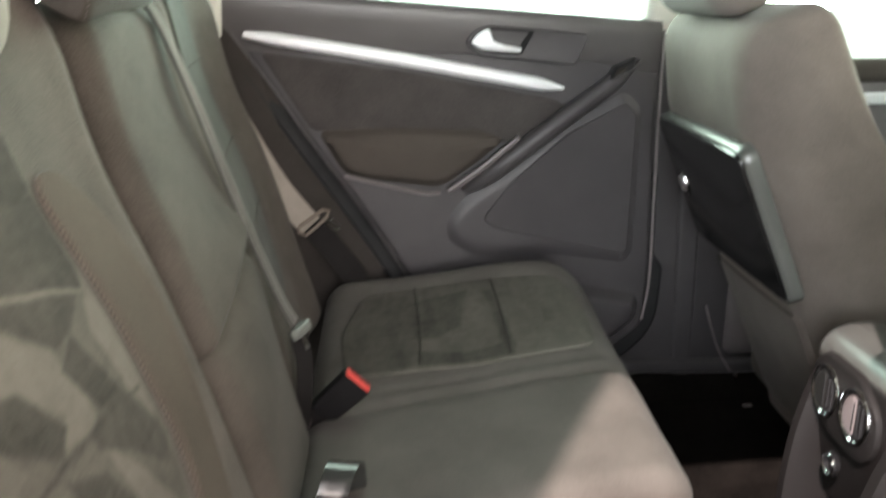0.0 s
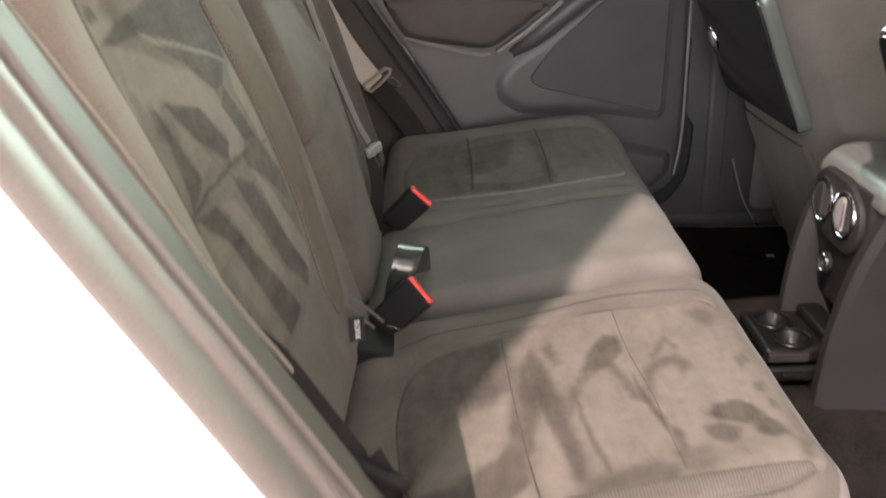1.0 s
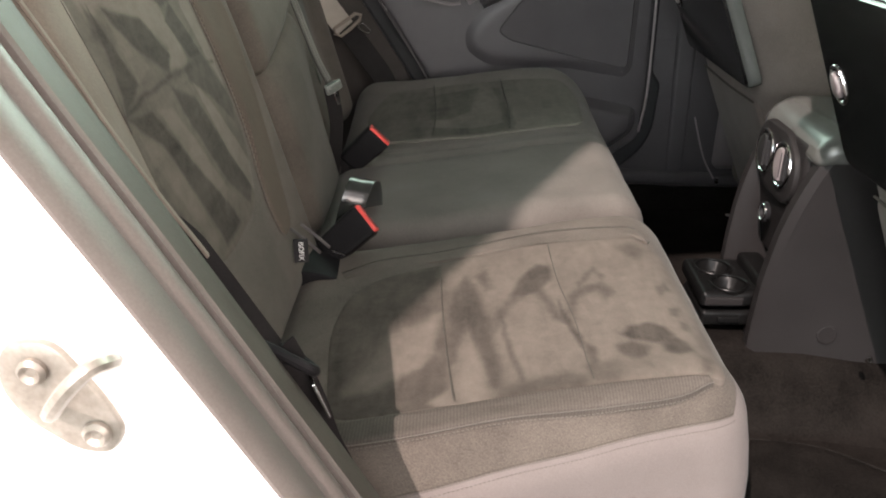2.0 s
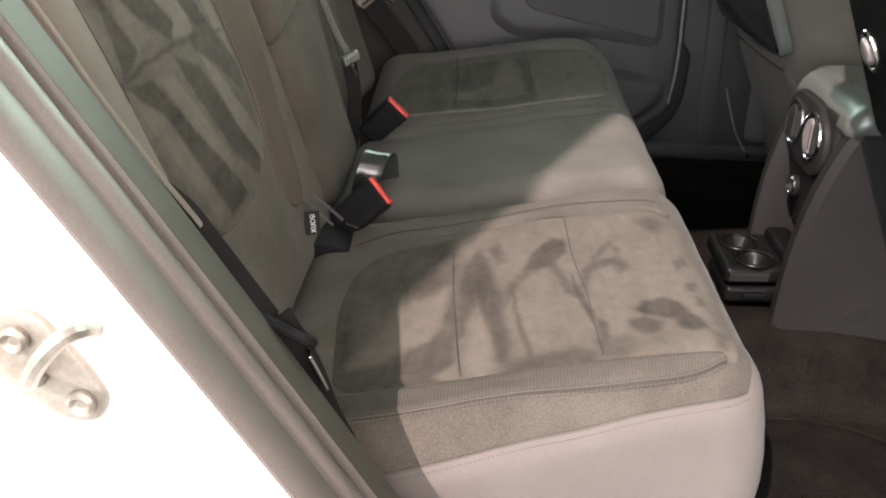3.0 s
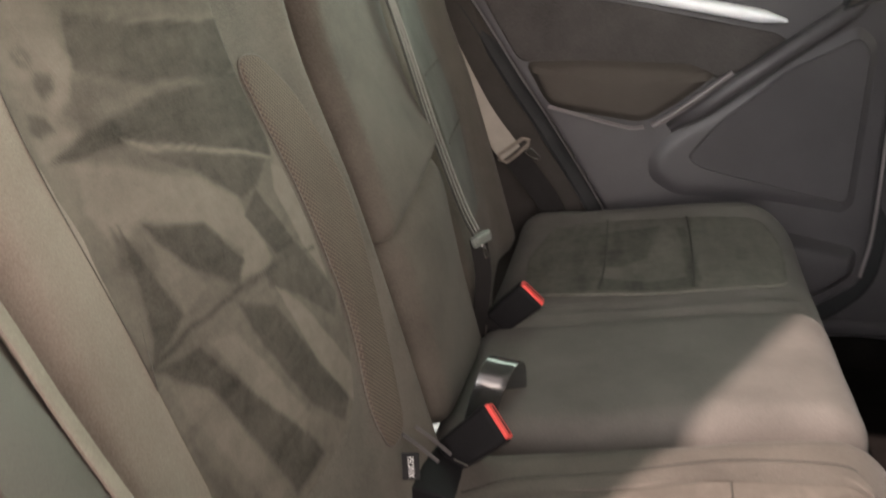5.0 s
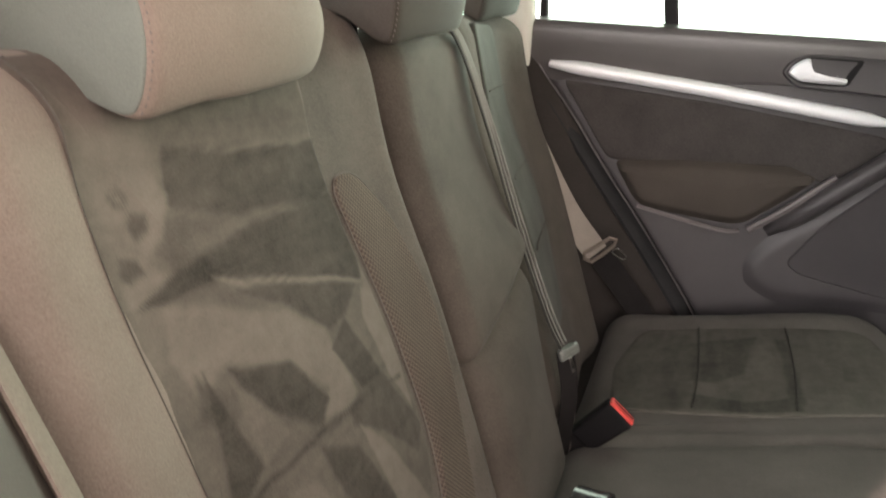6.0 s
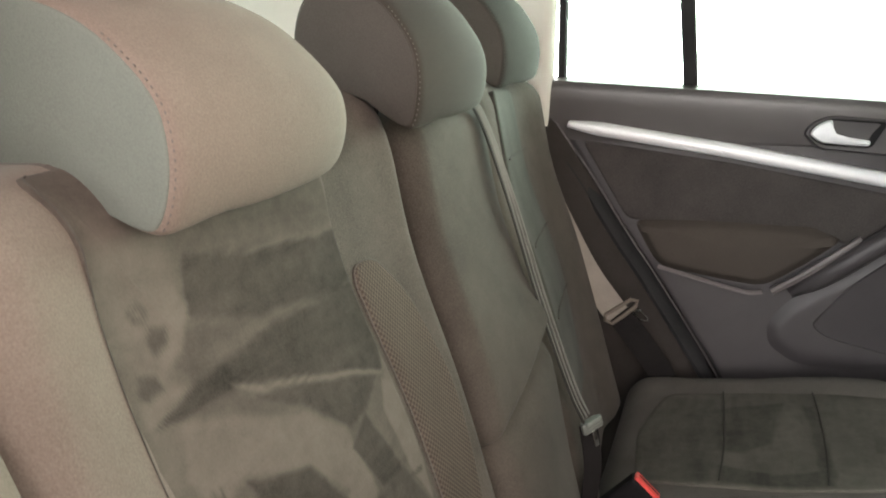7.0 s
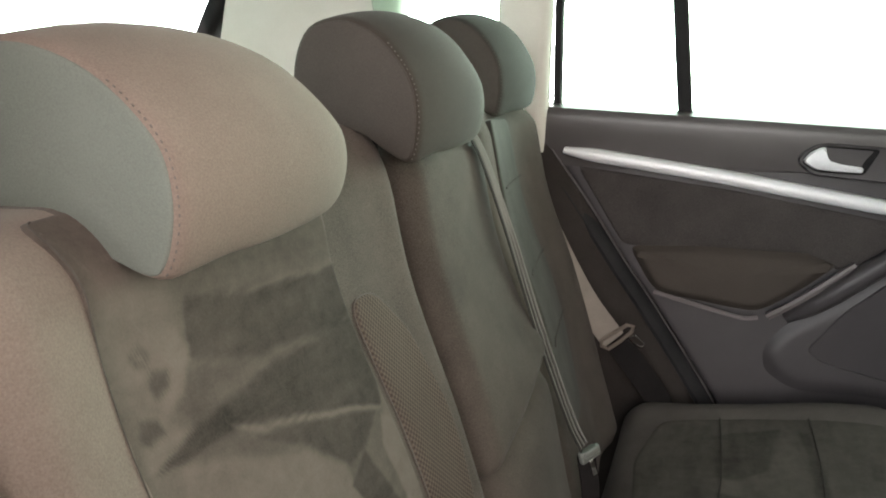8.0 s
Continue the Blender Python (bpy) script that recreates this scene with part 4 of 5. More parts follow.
# outer bolster takes a smoother copy of the cloth, lightened to show doorway light
near_back.data.materials.append(BOLSTER_LIT)
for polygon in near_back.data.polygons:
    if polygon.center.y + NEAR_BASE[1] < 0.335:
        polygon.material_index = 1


def on_near(y, z, h):
    p = on_back(y, z, h + near_bulge(y, z) + 0.003 * step(0.82, 0.86, z))
    over = min(max(0.0, z - 0.846), 0.0385)
    p.x -= 0.04 - math.sqrt(0.04 ** 2 - over ** 2)
    p.z += 0.10 * (y - 0.27) * step(0.845, 0.89, z)
    return p

SUEDE_EDGE = rounded([(0.312, 0.884, 0.01), (0.320, 0.862, 0.02), (0.324, 0.80, 0.1), (0.330, 0.70, 0.1), (0.338, 0.57, 0.1), (0.355, 0.475, 0.03), (0.43, 0.460), (0.56, 0.464, 0.03), (0.606, 0.54, 0.06), (0.597, 0.67, 0.1), (0.584, 0.78, 0.06), (0.570, 0.883, 0.01)], 0.03)
back_nap.lay(part("back_panel", pad(on_near, close_set(SUEDE_EDGE, 0.0026), 0.0010, 0.006, 60, 0.004), SUEDE, near_back, "marked brushed suede panel"))
KNIT_EDGE = rounded([(0.588, 0.786), (0.632, 0.786), (0.672, 0.745), (0.692, 0.66, 0.1), (0.684, 0.56, 0.1), (0.668, 0.47, 0.08), (0.645, 0.40, 0.03), (0.600, 0.40, 0.03), (0.585, 0.455, 0.03), (0.613, 0.54, 0.08), (0.604, 0.67, 0.1)], 0.022)
part("side_panel", pad(on_near, KNIT_EDGE, 0.0035, 0.004, 8, 0.002), KNIT, near_back, "coarse knitted side panel")
part("seam", tube([on_near(q.x, q.y, 0.0012) for q in SUEDE_EDGE if q.y > 0.60 and q.x < 0.45], 0.0005), SEAM_SUEDE, near_back)
part("seam", tube([on_near(q.x, q.y, 0.0015) for q in KNIT_EDGE], 0.0007, closed=True), SEAM, near_back)
part("middle_backrest", slanted(back_block(0.738, 0.985, 0.570, 0.905, 0.03, lambda y, z: 0.010 + 0.006 * hump(y, 0.85, 0.1))), CLOTH_MID_SHADED, bench)
part("middle_pad", slanted(back_block(0.736, 0.970, 0.33, 0.583, 0.035, lambda y, z: 0.006 + 0.014 * hump(y, 0.84, 0.1) * hump(z, 0.50, 0.12))), CLOTH_MID_SHADED, bench)

far_bulge = lambda y, z: 0.016 * hump(y, 1.42, 0.05) + 0.006 * hump(y, 1.06, 0.04) - 0.004
far_back = part("backrest", back_block(0.99, 1.505, 0.31, 0.93, 0.04, far_bulge), CLOTH, bench)
part("back_panel", pad(lambda y, z, h: on_back(y, z, h + far_bulge(y, z)), rounded([(1.075, 0.915), (1.07, 0.70, 0.1), (1.09, 0.46), (1.24, 0.46), (1.305, 0.62, 0.1), (1.275, 0.78, 0.1), (1.262, 0.915)], 0.03), 0.004, 0.006, 10, 0.004), FAR_SUEDE, far_back, "grey-green suede panel")
for z in (0.60, 0.70, 0.82):
    part("seam", tube([on_back(y, z, 0.0080 + far_bulge(y, z)) for y in [1.08 + 0.0195 * k for k in range(11)]], 0.0011), SEAM_SUEDE, far_back)

part("anchor_bezel", rbox((-0.155, 0.618, 0.325), (-0.084, 0.700, 0.346), 0.003, (3, 3, 2), lambda p: Vector((p.x, p.y, p.z - 0.012 * step(-0.12, -0.09, p.x)))), BUCKLE_BLACK, near_back, "black child seat anchor opening")
for dx, dy in ((0.0, 0.0), (0.010, 0.016)):
    part("anchor_bar", tube(curve([(-0.150 + dx, 0.636 + dy, 0.398), (-0.136 + dx, 0.645 + dy, 0.380), (-0.118 + dx, 0.655 + dy, 0.356)], 4), 0.0020, 8, False, 0.5), LEDGE, near_back, "worn metal anchor bracket")
part("anchor_clip", tube([(-0.104, 0.668, 0.352), (-0.088, 0.666, 0.347)], 0.0013), CHROME, near_back)


SIDE_SHAPE = curve([(-0.105, 0.0), (-0.042, 0.062), (-0.004, 0.23), (-0.003, 0.40), (-0.035, 0.55), (-0.125, 0.70), (-0.27, 0.86), (-0.45, 0.965), (-0.63, 1.0), (-0.86, 0.94), (-0.98, 0.74), (-1.0, 0.50), (-0.93, 0.29), (-0.72, 0.235), (-0.47, 0.205), (-0.26, 0.075)], 4, True)


def headrest(label, nose, foot, middle, half, deep, high, cloth, side):
    """A pillow drawn along the car's width from one side shape, with a flat stitched panel at each end."""
    hr = thing("headrest", (nose - 0.5 * deep, middle, foot), label, "headrest", "rear headrests")

    def rise(f):
        """The lower edge lifts away from its lowest corner."""
        s = 0.5 + 0.5 * f
        return 0.0065 * step(0.0, 0.25, s) + 0.006 * step(0.25, 0.8, s)

    def drawn_in(f):
        """The far end is rounded off like a pillow's."""
        k = max(0.0, (0.5 + 0.5 * f - 0.62) / 0.38)
        return 1.0 - 0.22 * (1.0 - math.sqrt(max(0.0, 1.0 - 0.96 * k * k)))

    def skin(f, inset, q):
        mid = 1 - f * f
        grow = (1 - inset) * drawn_in(f)
        u = -0.5 + (q.x + 0.5) * grow
        v = 0.5 + (q.y - 0.5) * grow
        front = step(-0.8, -0.1, u)
        return Vector((nose + u * deep + 0.012 * mid * front, middle + f * half, foot + v * high + 0.013 * mid * step(0.3, 1.0, v) + rise(f) * (1 - step(0.0, 0.75, v))))
    rows = []
    for f, inset in [(-1.0, 0.055), (-0.992, 0.028), (-0.975, 0.010), (-0.945, 0.0)] + [(-0.9 + 0.12 * k, 0.0) for k in range(16)] + [(0.945, 0.0), (0.975, 0.010), (0.992, 0.028), (1.0, 0.055)]:
        rows.append([skin(f, inset, q) for q in SIDE_SHAPE])
    pillow = part("pillow", swept(rows), cloth, hr, "", 50)
    for s in (-1, 1):
        place = lambda u, v, h: skin(s, 0.0, Vector((u, v))) + Vector((0, s * h, 0))
        inner = [Vector((-0.5 + (q.x + 0.5) * 0.955, 0.5 + (q.y - 0.5) * 0.955)) for q in SIDE_SHAPE]
        part("side_panel", pad(place, inner, 0.0015, 0.02, 6, 0.004, 0.01), side, pillow, "flat stitched side panel")
        stitch(stitches([skin(s * 0.985, 0.019, q) + Vector((0.0002, s * 0.0004, 0)) for q in SIDE_SHAPE[2:24]], 0.0016, 0.0032, 0.0005), pillow)
        part("post", tube([(nose - 0.55 * deep, middle + s * 0.06, foot - 0.06), (nose - 0.55 * deep, middle + s * 0.06, foot + 0.05)], 0.006), BLACK, hr)
    return hr

# middle and far headrests take shaded copies, the near side panel a lit one
headrest("rounded grey-brown cloth headrest with stitched side seams", -0.237, 0.856, 0.457, 0.105, 0.176, 0.128, HEAD_CLOTH, HEAD_SIDE_LIT)
headrest("rounded grey-brown cloth middle headrest", -0.240, 0.889, 0.793, 0.107, 0.125, 0.130, HEAD_MID_SHADED, HEAD_SIDE_SHADED)
headrest("rounded cloth headrest beside the far window, shaded grey-green", -0.304, 0.916, 1.288, 0.116, 0.130, 0.146, HEAD_FAR_SHADED, HEAD_SIDE_SHADED)


# ---- belts and buckles ----
def buckle(label, top, back, width, thick=0.022, length=0.075):
    """A belt buckle: its button's middle, the way from it to its foot, the way along the button."""
    top, back = Vector(top), Vector(back).normalized()
    w = Vector(width)
    w = (w - back * w.dot(back)).normalized()
    u = back.cross(w)
    at = lambda p: top + w * p.x + u * p.y + back * p.z
    b = thing("belt_buckle", top + back * length, label, "belt buckle", "belt buckles")
    shell = part("housing", rbox((-0.024, -thick / 2, 0.0), (0.024, thick / 2, length), 0.006, (6, 3, 8), lambda p: at(Vector((p.x * (1 - 0.15 * p.z / length), p.y, p.z)))), BUCKLE_BLACK, b, "black plastic housing")
    part("button", rbox((-0.0215, -thick / 2 + 0.003, -0.0035), (0.0215, thick / 2 - 0.0035, 0.004), 0.0025, (4, 2, 1), at), RED, shell, "red release button")
    part("slot", rbox((-0.018, -0.0022, -0.0042), (0.018, 0.0002, -0.001), 0.0005, (2, 1, 1), at), BLACK, shell)
    part("recess", rbox((-0.012, -thick / 2 - 0.0008, 0.018), (0.012, -thick / 2 + 0.002, 0.046), 0.002, (2, 1, 2), at), GLOSS_BLACK, shell)
    part("rivet", lathe([(0.0016, 0.0), (0.0016, 0.0008), (0.0, 0.0012)], at(Vector((0.003, -thick / 2 - 0.0006, 0.026))), -u, 10), STEEL, shell)
    foot = top + back * length
    part("stalk", strap([foot - back * 0.01, foot + back * 0.03, foot + back * 0.07 + Vector((0, 0, -0.02))], w, 0.034, 0.002), BELT_BLACK, b)
    return b

buckle("black belt buckle with red button on the rear seat", (-0.070, 1.020, 0.400), (-0.70, 0.05, -0.66), (0.7, 0.1, -0.7))
buckle("black belt buckle with red button beside the seat seam", (-0.061, 0.698, 0.386), (-0.70, -0.10, -0.62), (0.70, -0.45, -0.58))
loop = thing("belt_buckle", (-0.085, 0.80, 0.33), "black folded belt stalk with a glossy top between the seats", "belt buckle", "belt buckles")
LOOP = curve([(-0.102, 0.776, 0.315), (-0.094, 0.778, 0.356), (-0.085, 0.784, 0.384), (-0.078, 0.808, 0.397), (-0.070, 0.835, 0.384), (-0.068, 0.845, 0.350), (-0.070, 0.846, 0.320)], 6)
part("stalk", strap(LOOP, (0.92, 0.25, -0.25), [0.038 - 0.008 * k / (len(LOOP) - 1) for k in range(len(LOOP))], 0.0025), STALK_BLACK, loop, "smooth black folded stalk")

def tongue_plate(name, at, along, across, material, parent, label, wide=0.052, tall=0.026):
    """A belt tongue: a rounded plate with a raised bar, at a point, its long side across the belt."""
    at, n = Vector(at), Vector(along).normalized()
    w = Vector(across)
    w = (w - n * w.dot(n)).normalized()
    u = n.cross(w)
    put = lambda p: at + w * p.x + u * p.y + n * p.z
    plate = part(name, rbox((-wide / 2, -0.004, -tall / 2), (wide / 2, 0.004, tall / 2), 0.0035, (6, 2, 4), put), material, parent, label)
    part("bar", rbox((-wide / 2 + 0.004, -0.0075, -tall / 2), (wide / 2 - 0.004, 0.0075, -tall / 2 + 0.009), 0.003, (4, 2, 1), put), material, plate)
    part("blade", rbox((-0.004, -0.0012, tall / 2), (0.004, 0.0012, tall / 2 + 0.022), 0.001, (2, 1, 2), put), CHROME, plate, "chrome blade")
    return plate

near_belt = thing("seat_belt", (-0.05, 0.23, 0.3), "grey seat belt running down beside the near backrest", "seat belt", "seat belts")
NEAR_LINE = curve([(-0.405, 0.300, 1.05), (-0.305, 0.254, 0.865), (-0.206, 0.237, 0.700), (-0.183, 0.236, 0.655), (-0.150, 0.237, 0.594), (-0.126, 0.238, 0.554), (-0.082, 0.240, 0.474)], 6)
# one belt in two tones, tan for its lit run, black for its shade
part("webbing", strap(NEAR_LINE[:31], (-0.36, 0.88, -0.12), 0.014), BELT_TAN, near_belt, "worn webbing, its lit upper run in tan")
TWIST = [Vector((-0.36, 0.88, -0.12)).lerp(Vector((0.30, 0.90, 0.20)), min(1.0, k / 6)) for k in range(len(NEAR_LINE) - 23)]
part("webbing", strap([q + Vector((-0.004, 0.002, -0.003)) for q in NEAR_LINE[23:]], TWIST, 0.024), BELT_BLACK, near_belt, "webbing turning towards the tongue, its shade in black")
part("webbing", strap(curve([(-0.080, 0.240, 0.476), (-0.062, 0.242, 0.430), (-0.050, 0.244, 0.380), (-0.036, 0.246, 0.335), (-0.03, 0.246, 0.27)], 5), (0.7, 0.7, 0.2), 0.026), BELT_BLACK, near_belt)
tongue = part("tongue", tube(curve([(-0.100, 0.238, 0.482), (-0.080, 0.226, 0.480), (-0.060, 0.228, 0.466), (-0.055, 0.240, 0.454), (-0.068, 0.250, 0.458), (-0.090, 0.250, 0.472)], 5, True), 0.0046, 10, True), BUCKLE_BLACK, near_belt, "black plastic belt tongue")
part("blade", rbox((-0.0014, -0.009, 0.0), (0.0014, 0.009, 0.036), 0.0009, (1, 2, 2), lambda p: pose(-0.058, 0.238, 0.448, 0, 162, 20) @ p), CHROME, tongue, "chrome blade")

mid_belt = thing("seat_belt", (-0.14, 1.0, 0.36), "dark seat belt hanging over the middle backrest", "seat belt", "seat belts")
BELT_LINE = curve([(-0.300, 0.915, 0.93), (-0.268, 0.932, 0.895), (-0.240, 0.955, 0.80), (-0.205, 0.978, 0.66), (-0.168, 0.992, 0.54), (-0.150, 0.998, 0.497)], 6)
part("webbing", strap(BELT_LINE, (-0.10, 1, 0), 0.036), WEBBING, mid_belt, "dark webbing")
for k in (-1, 0, 1):
    share = [step(0.25, 0.60, n / (len(BELT_LINE) - 1)) for n in range(len(BELT_LINE))]
    part("fold", strap([q + Vector((0.003 + 0.0015 * k * s, k * (0.0062 + 0.0045 * s) - 0.004 * (1 - s), 0.001)) for q, s in zip(BELT_LINE, share)], (0.55, 0.8, 0), [0.0046 - 0.0024 * s for s in share]), BELT_GREY, mid_belt, "pale folded webbing")
tongue_plate("tongue", (-0.140, 1.000, 0.487), (0.25, 0.05, -1), (0.55, 0.85, 0.1), TONGUE_PALE, mid_belt, "grey-green plastic belt tongue", 0.036, 0.016)
part("webbing", strap(curve([(-0.145, 0.998, 0.49), (-0.138, 0.999, 0.43), (-0.145, 1.0, 0.36), (-0.15, 1.0, 0.33)], 5), (0.6, 0.8, 0), 0.030), BELT_BLACK, mid_belt)

far_belt = thing("seat_belt", (-0.15, 1.47, 0.36), "pale seat belt beside the far backrest with grey tongue", "seat belt", "seat belts")
part("webbing", strap(curve([(-0.30, 1.43, 0.72), (-0.235, 1.45, 0.585), (-0.178, 1.470, 0.497)], 6), (0.75, 0.4, 0.3), 0.046), BELT_PALE, far_belt)
far_tongue = part("tongue", tube(curve([(-0.198, 1.457, 0.499), (-0.176, 1.463, 0.513), (-0.154, 1.469, 0.528), (-0.143, 1.473, 0.525), (-0.146, 1.475, 0.514), (-0.166, 1.469, 0.496), (-0.186, 1.461, 0.482), (-0.198, 1.457, 0.488)], 1, True), 0.0036, 8, True), BELT_TAN, far_belt, "worn tan belt tongue frame")
part("blade", tube(curve([(-0.150, 1.474, 0.500), (-0.132, 1.480, 0.486), (-0.124, 1.482, 0.490), (-0.140, 1.478, 0.506)], 3, True), 0.0016, 6, True), CHROME, far_tongue, "small chrome latch")
part("webbing", strap(curve([(-0.170, 1.475, 0.49), (-0.135, 1.485, 0.44), (-0.10, 1.495, 0.385), (-0.08, 1.50, 0.33)], 5), (0.8, 0.3, 0.4), 0.046), BELT_BLACK, far_belt)


def tag(label, at, turn, words):
    t = thing("isofix_tag", at, label, "fabric tag")
    m = pose(*at, *turn)
    part("cloth", rbox((-0.009, -0.0012, -0.016), (0.009, 0.0012, 0.016), 0.001, (2, 1, 2), lambda p: m @ p), BLACK, t)
    font = bpy.data.curves.new("writing", "FONT")
    font.body, font.size, font.align_x, font.align_y, font.extrude = words, 0.0085, "CENTER", "CENTER", 0.0001
    w = new("writing", font)
    w.data.materials.append(WHITE_PRINT)
    w.parent = t
    w.matrix_parent_inverse = Matrix.Identity(4)
    w.matrix_basis = Matrix.Translation(-Vector(at)) @ m @ pose(0, -0.0018, 0, 90, 90, 0)
    return t

tag("small black fabric tag lettered ISOFIX in white", (-0.133, 0.606, 0.382), (0, 0, 12), "ISOFIX")


# ---- the closed rear door ----
def on_door(x, z, h):
    return Vector((x, 1.561 + 0.08 * x - h, z))


door = thing("rear_door", (0.1, 1.65, 0.1), "dark plastic car door panel with silver strip and closed window", "car door")
part("panel", pad(on_door, rounded([(-0.338, 0.915), (-0.307, 0.849), (-0.167, 0.632), (-0.104, 0.54), (0.002, 0.371), (0.07, 0.20), (0.20, 0.150), (0.42, 0.160), (0.505, 0.22), (0.512, 0.34), (0.505, 0.60), (0.505, 0.80), (0.50, 0.83)], 0.02), 0.004, 0.01, 8, 0, 0.06), DOOR_PLASTIC, door, "dark grained lower panel")
ledge = []
for k in range(25):
    x = -0.338 + 0.84 * k / 24
    top = 0.905 - 0.085 * x
    ledge.append([on_door(x, top - 0.115 + 0.030 * step(-0.3, 0.35, x) - 0.02 * step(0.3, 0.5, x), 0.004), on_door(x, top - 0.090, 0.010), on_door(x, top - 0.068, 0.015), on_door(x, top - 0.046, 0.019), on_door(x, top - 0.028, 0.0215), on_door(x, top - 0.016, 0.0205), on_door(x, top - 0.007, 0.015), on_door(x, top, -0.012), on_door(x, top - 0.115, -0.03)])
part("upper_panel", swept(ledge), LEDGE, door, "padded upper panel below the window")
part("insert", pad(on_door, rounded([(-0.262, 0.815), (0.02, 0.770), (0.30, 0.712), (0.33, 0.69), (0.205, 0.622), (0.16, 0.655), (-0.14, 0.662), (-0.175, 0.665)], 0.02), 0.008, 0.006, 6, 0.004), DOOR_CLOTH, door, "dark cloth insert")
strip_rows = []
for k in range(31):
    t = k / 30
    x = -0.282 + 0.592 * t
    z = 0.847 - 0.046 * (x + 0.276) / 0.265 if x < -0.011 else 0.801 - 0.062 * (x + 0.011) / 0.317
    w = 0.0120 * min(1, 0.5 + 6 * t) * min(1, 0.25 + 10 * (1 - t))
    z -= 0.004
    strip_rows.append([on_door(x + 0.3 * a.y, z + a.y, 0.022 + a.x) for a in [Vector((0.010 * math.cos(radians(b)), w * math.sin(radians(b)))) for b in range(-90, 91, 15)] + [Vector((-0.02, w)), Vector((-0.02, -w))]])
part("trim_strip", swept(strip_rows), SILVER, door, "brushed silver trim strip")
part("armrest", pad(on_door, rounded([(-0.172, 0.668), (-0.05, 0.676, 0.10), (0.16, 0.664, 0.08), (0.212, 0.640), (0.146, 0.586), (0.072, 0.538), (-0.02, 0.553), (-0.120, 0.572)], 0.03), 0.026, 0.024, 10, 0.008, 0.001, True), ARM_CLOTH, door, "padded cloth armrest")
part("armrest_edge", tube(curve([on_door(*q) for q in ((-0.114, 0.579, 0.020), (-0.06, 0.566, 0.030), (0.0, 0.551, 0.036), (0.045, 0.541, 0.038), (0.070, 0.543, 0.038))], 5), 0.0045, 8, False, 0.6), PLASTIC, door, "pale edge line under the armrest")
PULL = curve([(0.462, 0.782, 0.014), (0.40, 0.738, 0.030), (0.33, 0.690, 0.038), (0.245, 0.630, 0.042), (0.19, 0.588, 0.038), (0.150, 0.558, 0.024), (0.118, 0.534, 0.004)], 6)


def bar(width, shift, lift):
    rows = []
    for i, q in enumerate(PULL):
        a, b = PULL[max(i - 1, 0)], PULL[min(i + 1, len(PULL) - 1)]
        d = Vector((b.x - a.x, b.y - a.y)).normalized()
        n = Vector((-d.y, d.x))
        t = i / (len(PULL) - 1)
        w = width * (0.35 + 0.65 * step(0.0, 0.15, t) * (1 - 0.6 * step(0.75, 1.0, t)))
        c = Vector((q.x, q.y)) + n * shift
        rows.append([on_door(c.x + n.x * s * w, c.y + n.y * s * w, q.z + lift + h) for s, h in ((-1, -0.010), (-0.92, -0.002), (-0.7, 0.005), (-0.3, 0.009), (0.3, 0.009), (0.7, 0.005), (0.92, -0.002), (1, -0.010), (0.8, -0.03), (-0.8, -0.03))])
    return swept(rows)

part("door_pull", bar(0.019, 0.0, 0.0), DOOR_PLASTIC, door, "dark diagonal pull handle")
INLAY = curve([(0.226, 0.642, 0.032), (0.180, 0.608, 0.036), (0.135, 0.574, 0.034), (0.086, 0.541, 0.028)], 5)
part("pull_inlay", swept([[on_door(q.x + 0.55 * a, q.y - 0.80 * a, q.z + h) for a, h in ((-0.007, -0.01), (-0.006, 0.0), (0.0, 0.003), (0.006, 0.0), (0.007, -0.01))] for q in INLAY]), PLASTIC, door, "pale inlay beside the pull handle")
part("speaker_surround", pad(on_door, rounded([(0.105, 0.535), (0.20, 0.592), (0.32, 0.675), (0.44, 0.745), (0.492, 0.70), (0.489, 0.38), (0.46, 0.350), (0.30, 0.378), (0.13, 0.382), (0.070, 0.425), (0.064, 0.48)], 0.05), 0.012, 0.042, 12, 0, 0.002, True), DOOR_PLASTIC, door)
part("speaker_grille", pad(on_door, rounded([(0.152, 0.478), (0.21, 0.552), (0.322, 0.645), (0.44, 0.705), (0.465, 0.68), (0.462, 0.385), (0.305, 0.423), (0.18, 0.455)], 0.022), 0.0145, 0.004, 6), GRILLE, door, "dark speaker grille")
part("map_pocket", pad(on_door, rounded([(0.13, 0.33), (0.30, 0.345), (0.44, 0.315), (0.50, 0.30), (0.50, 0.235), (0.42, 0.175), (0.25, 0.17), (0.12, 0.22)], 0.04), 0.030, 0.03, 6, 0, 0.002, True), DOOR_PLASTIC, door)
cup = part("handle_cup", pad(on_door, rounded([(0.118, 0.824, 0.02), (0.133, 0.846), (0.160, 0.857), (0.260, 0.848), (0.360, 0.836), (0.335, 0.775), (0.230, 0.788), (0.145, 0.797)], 0.014), 0.026, 0.004, 5, -0.002), DOOR_PLASTIC, door, "plastic handle surround")
part("cup_hole", pad(on_door, rounded([(0.124, 0.822, 0.02), (0.138, 0.842), (0.162, 0.852), (0.254, 0.844), (0.228, 0.797), (0.150, 0.803)], 0.010), 0.0275, 0.002, 6, -0.010), BUCKLE_BLACK, cup, "black handle recess")
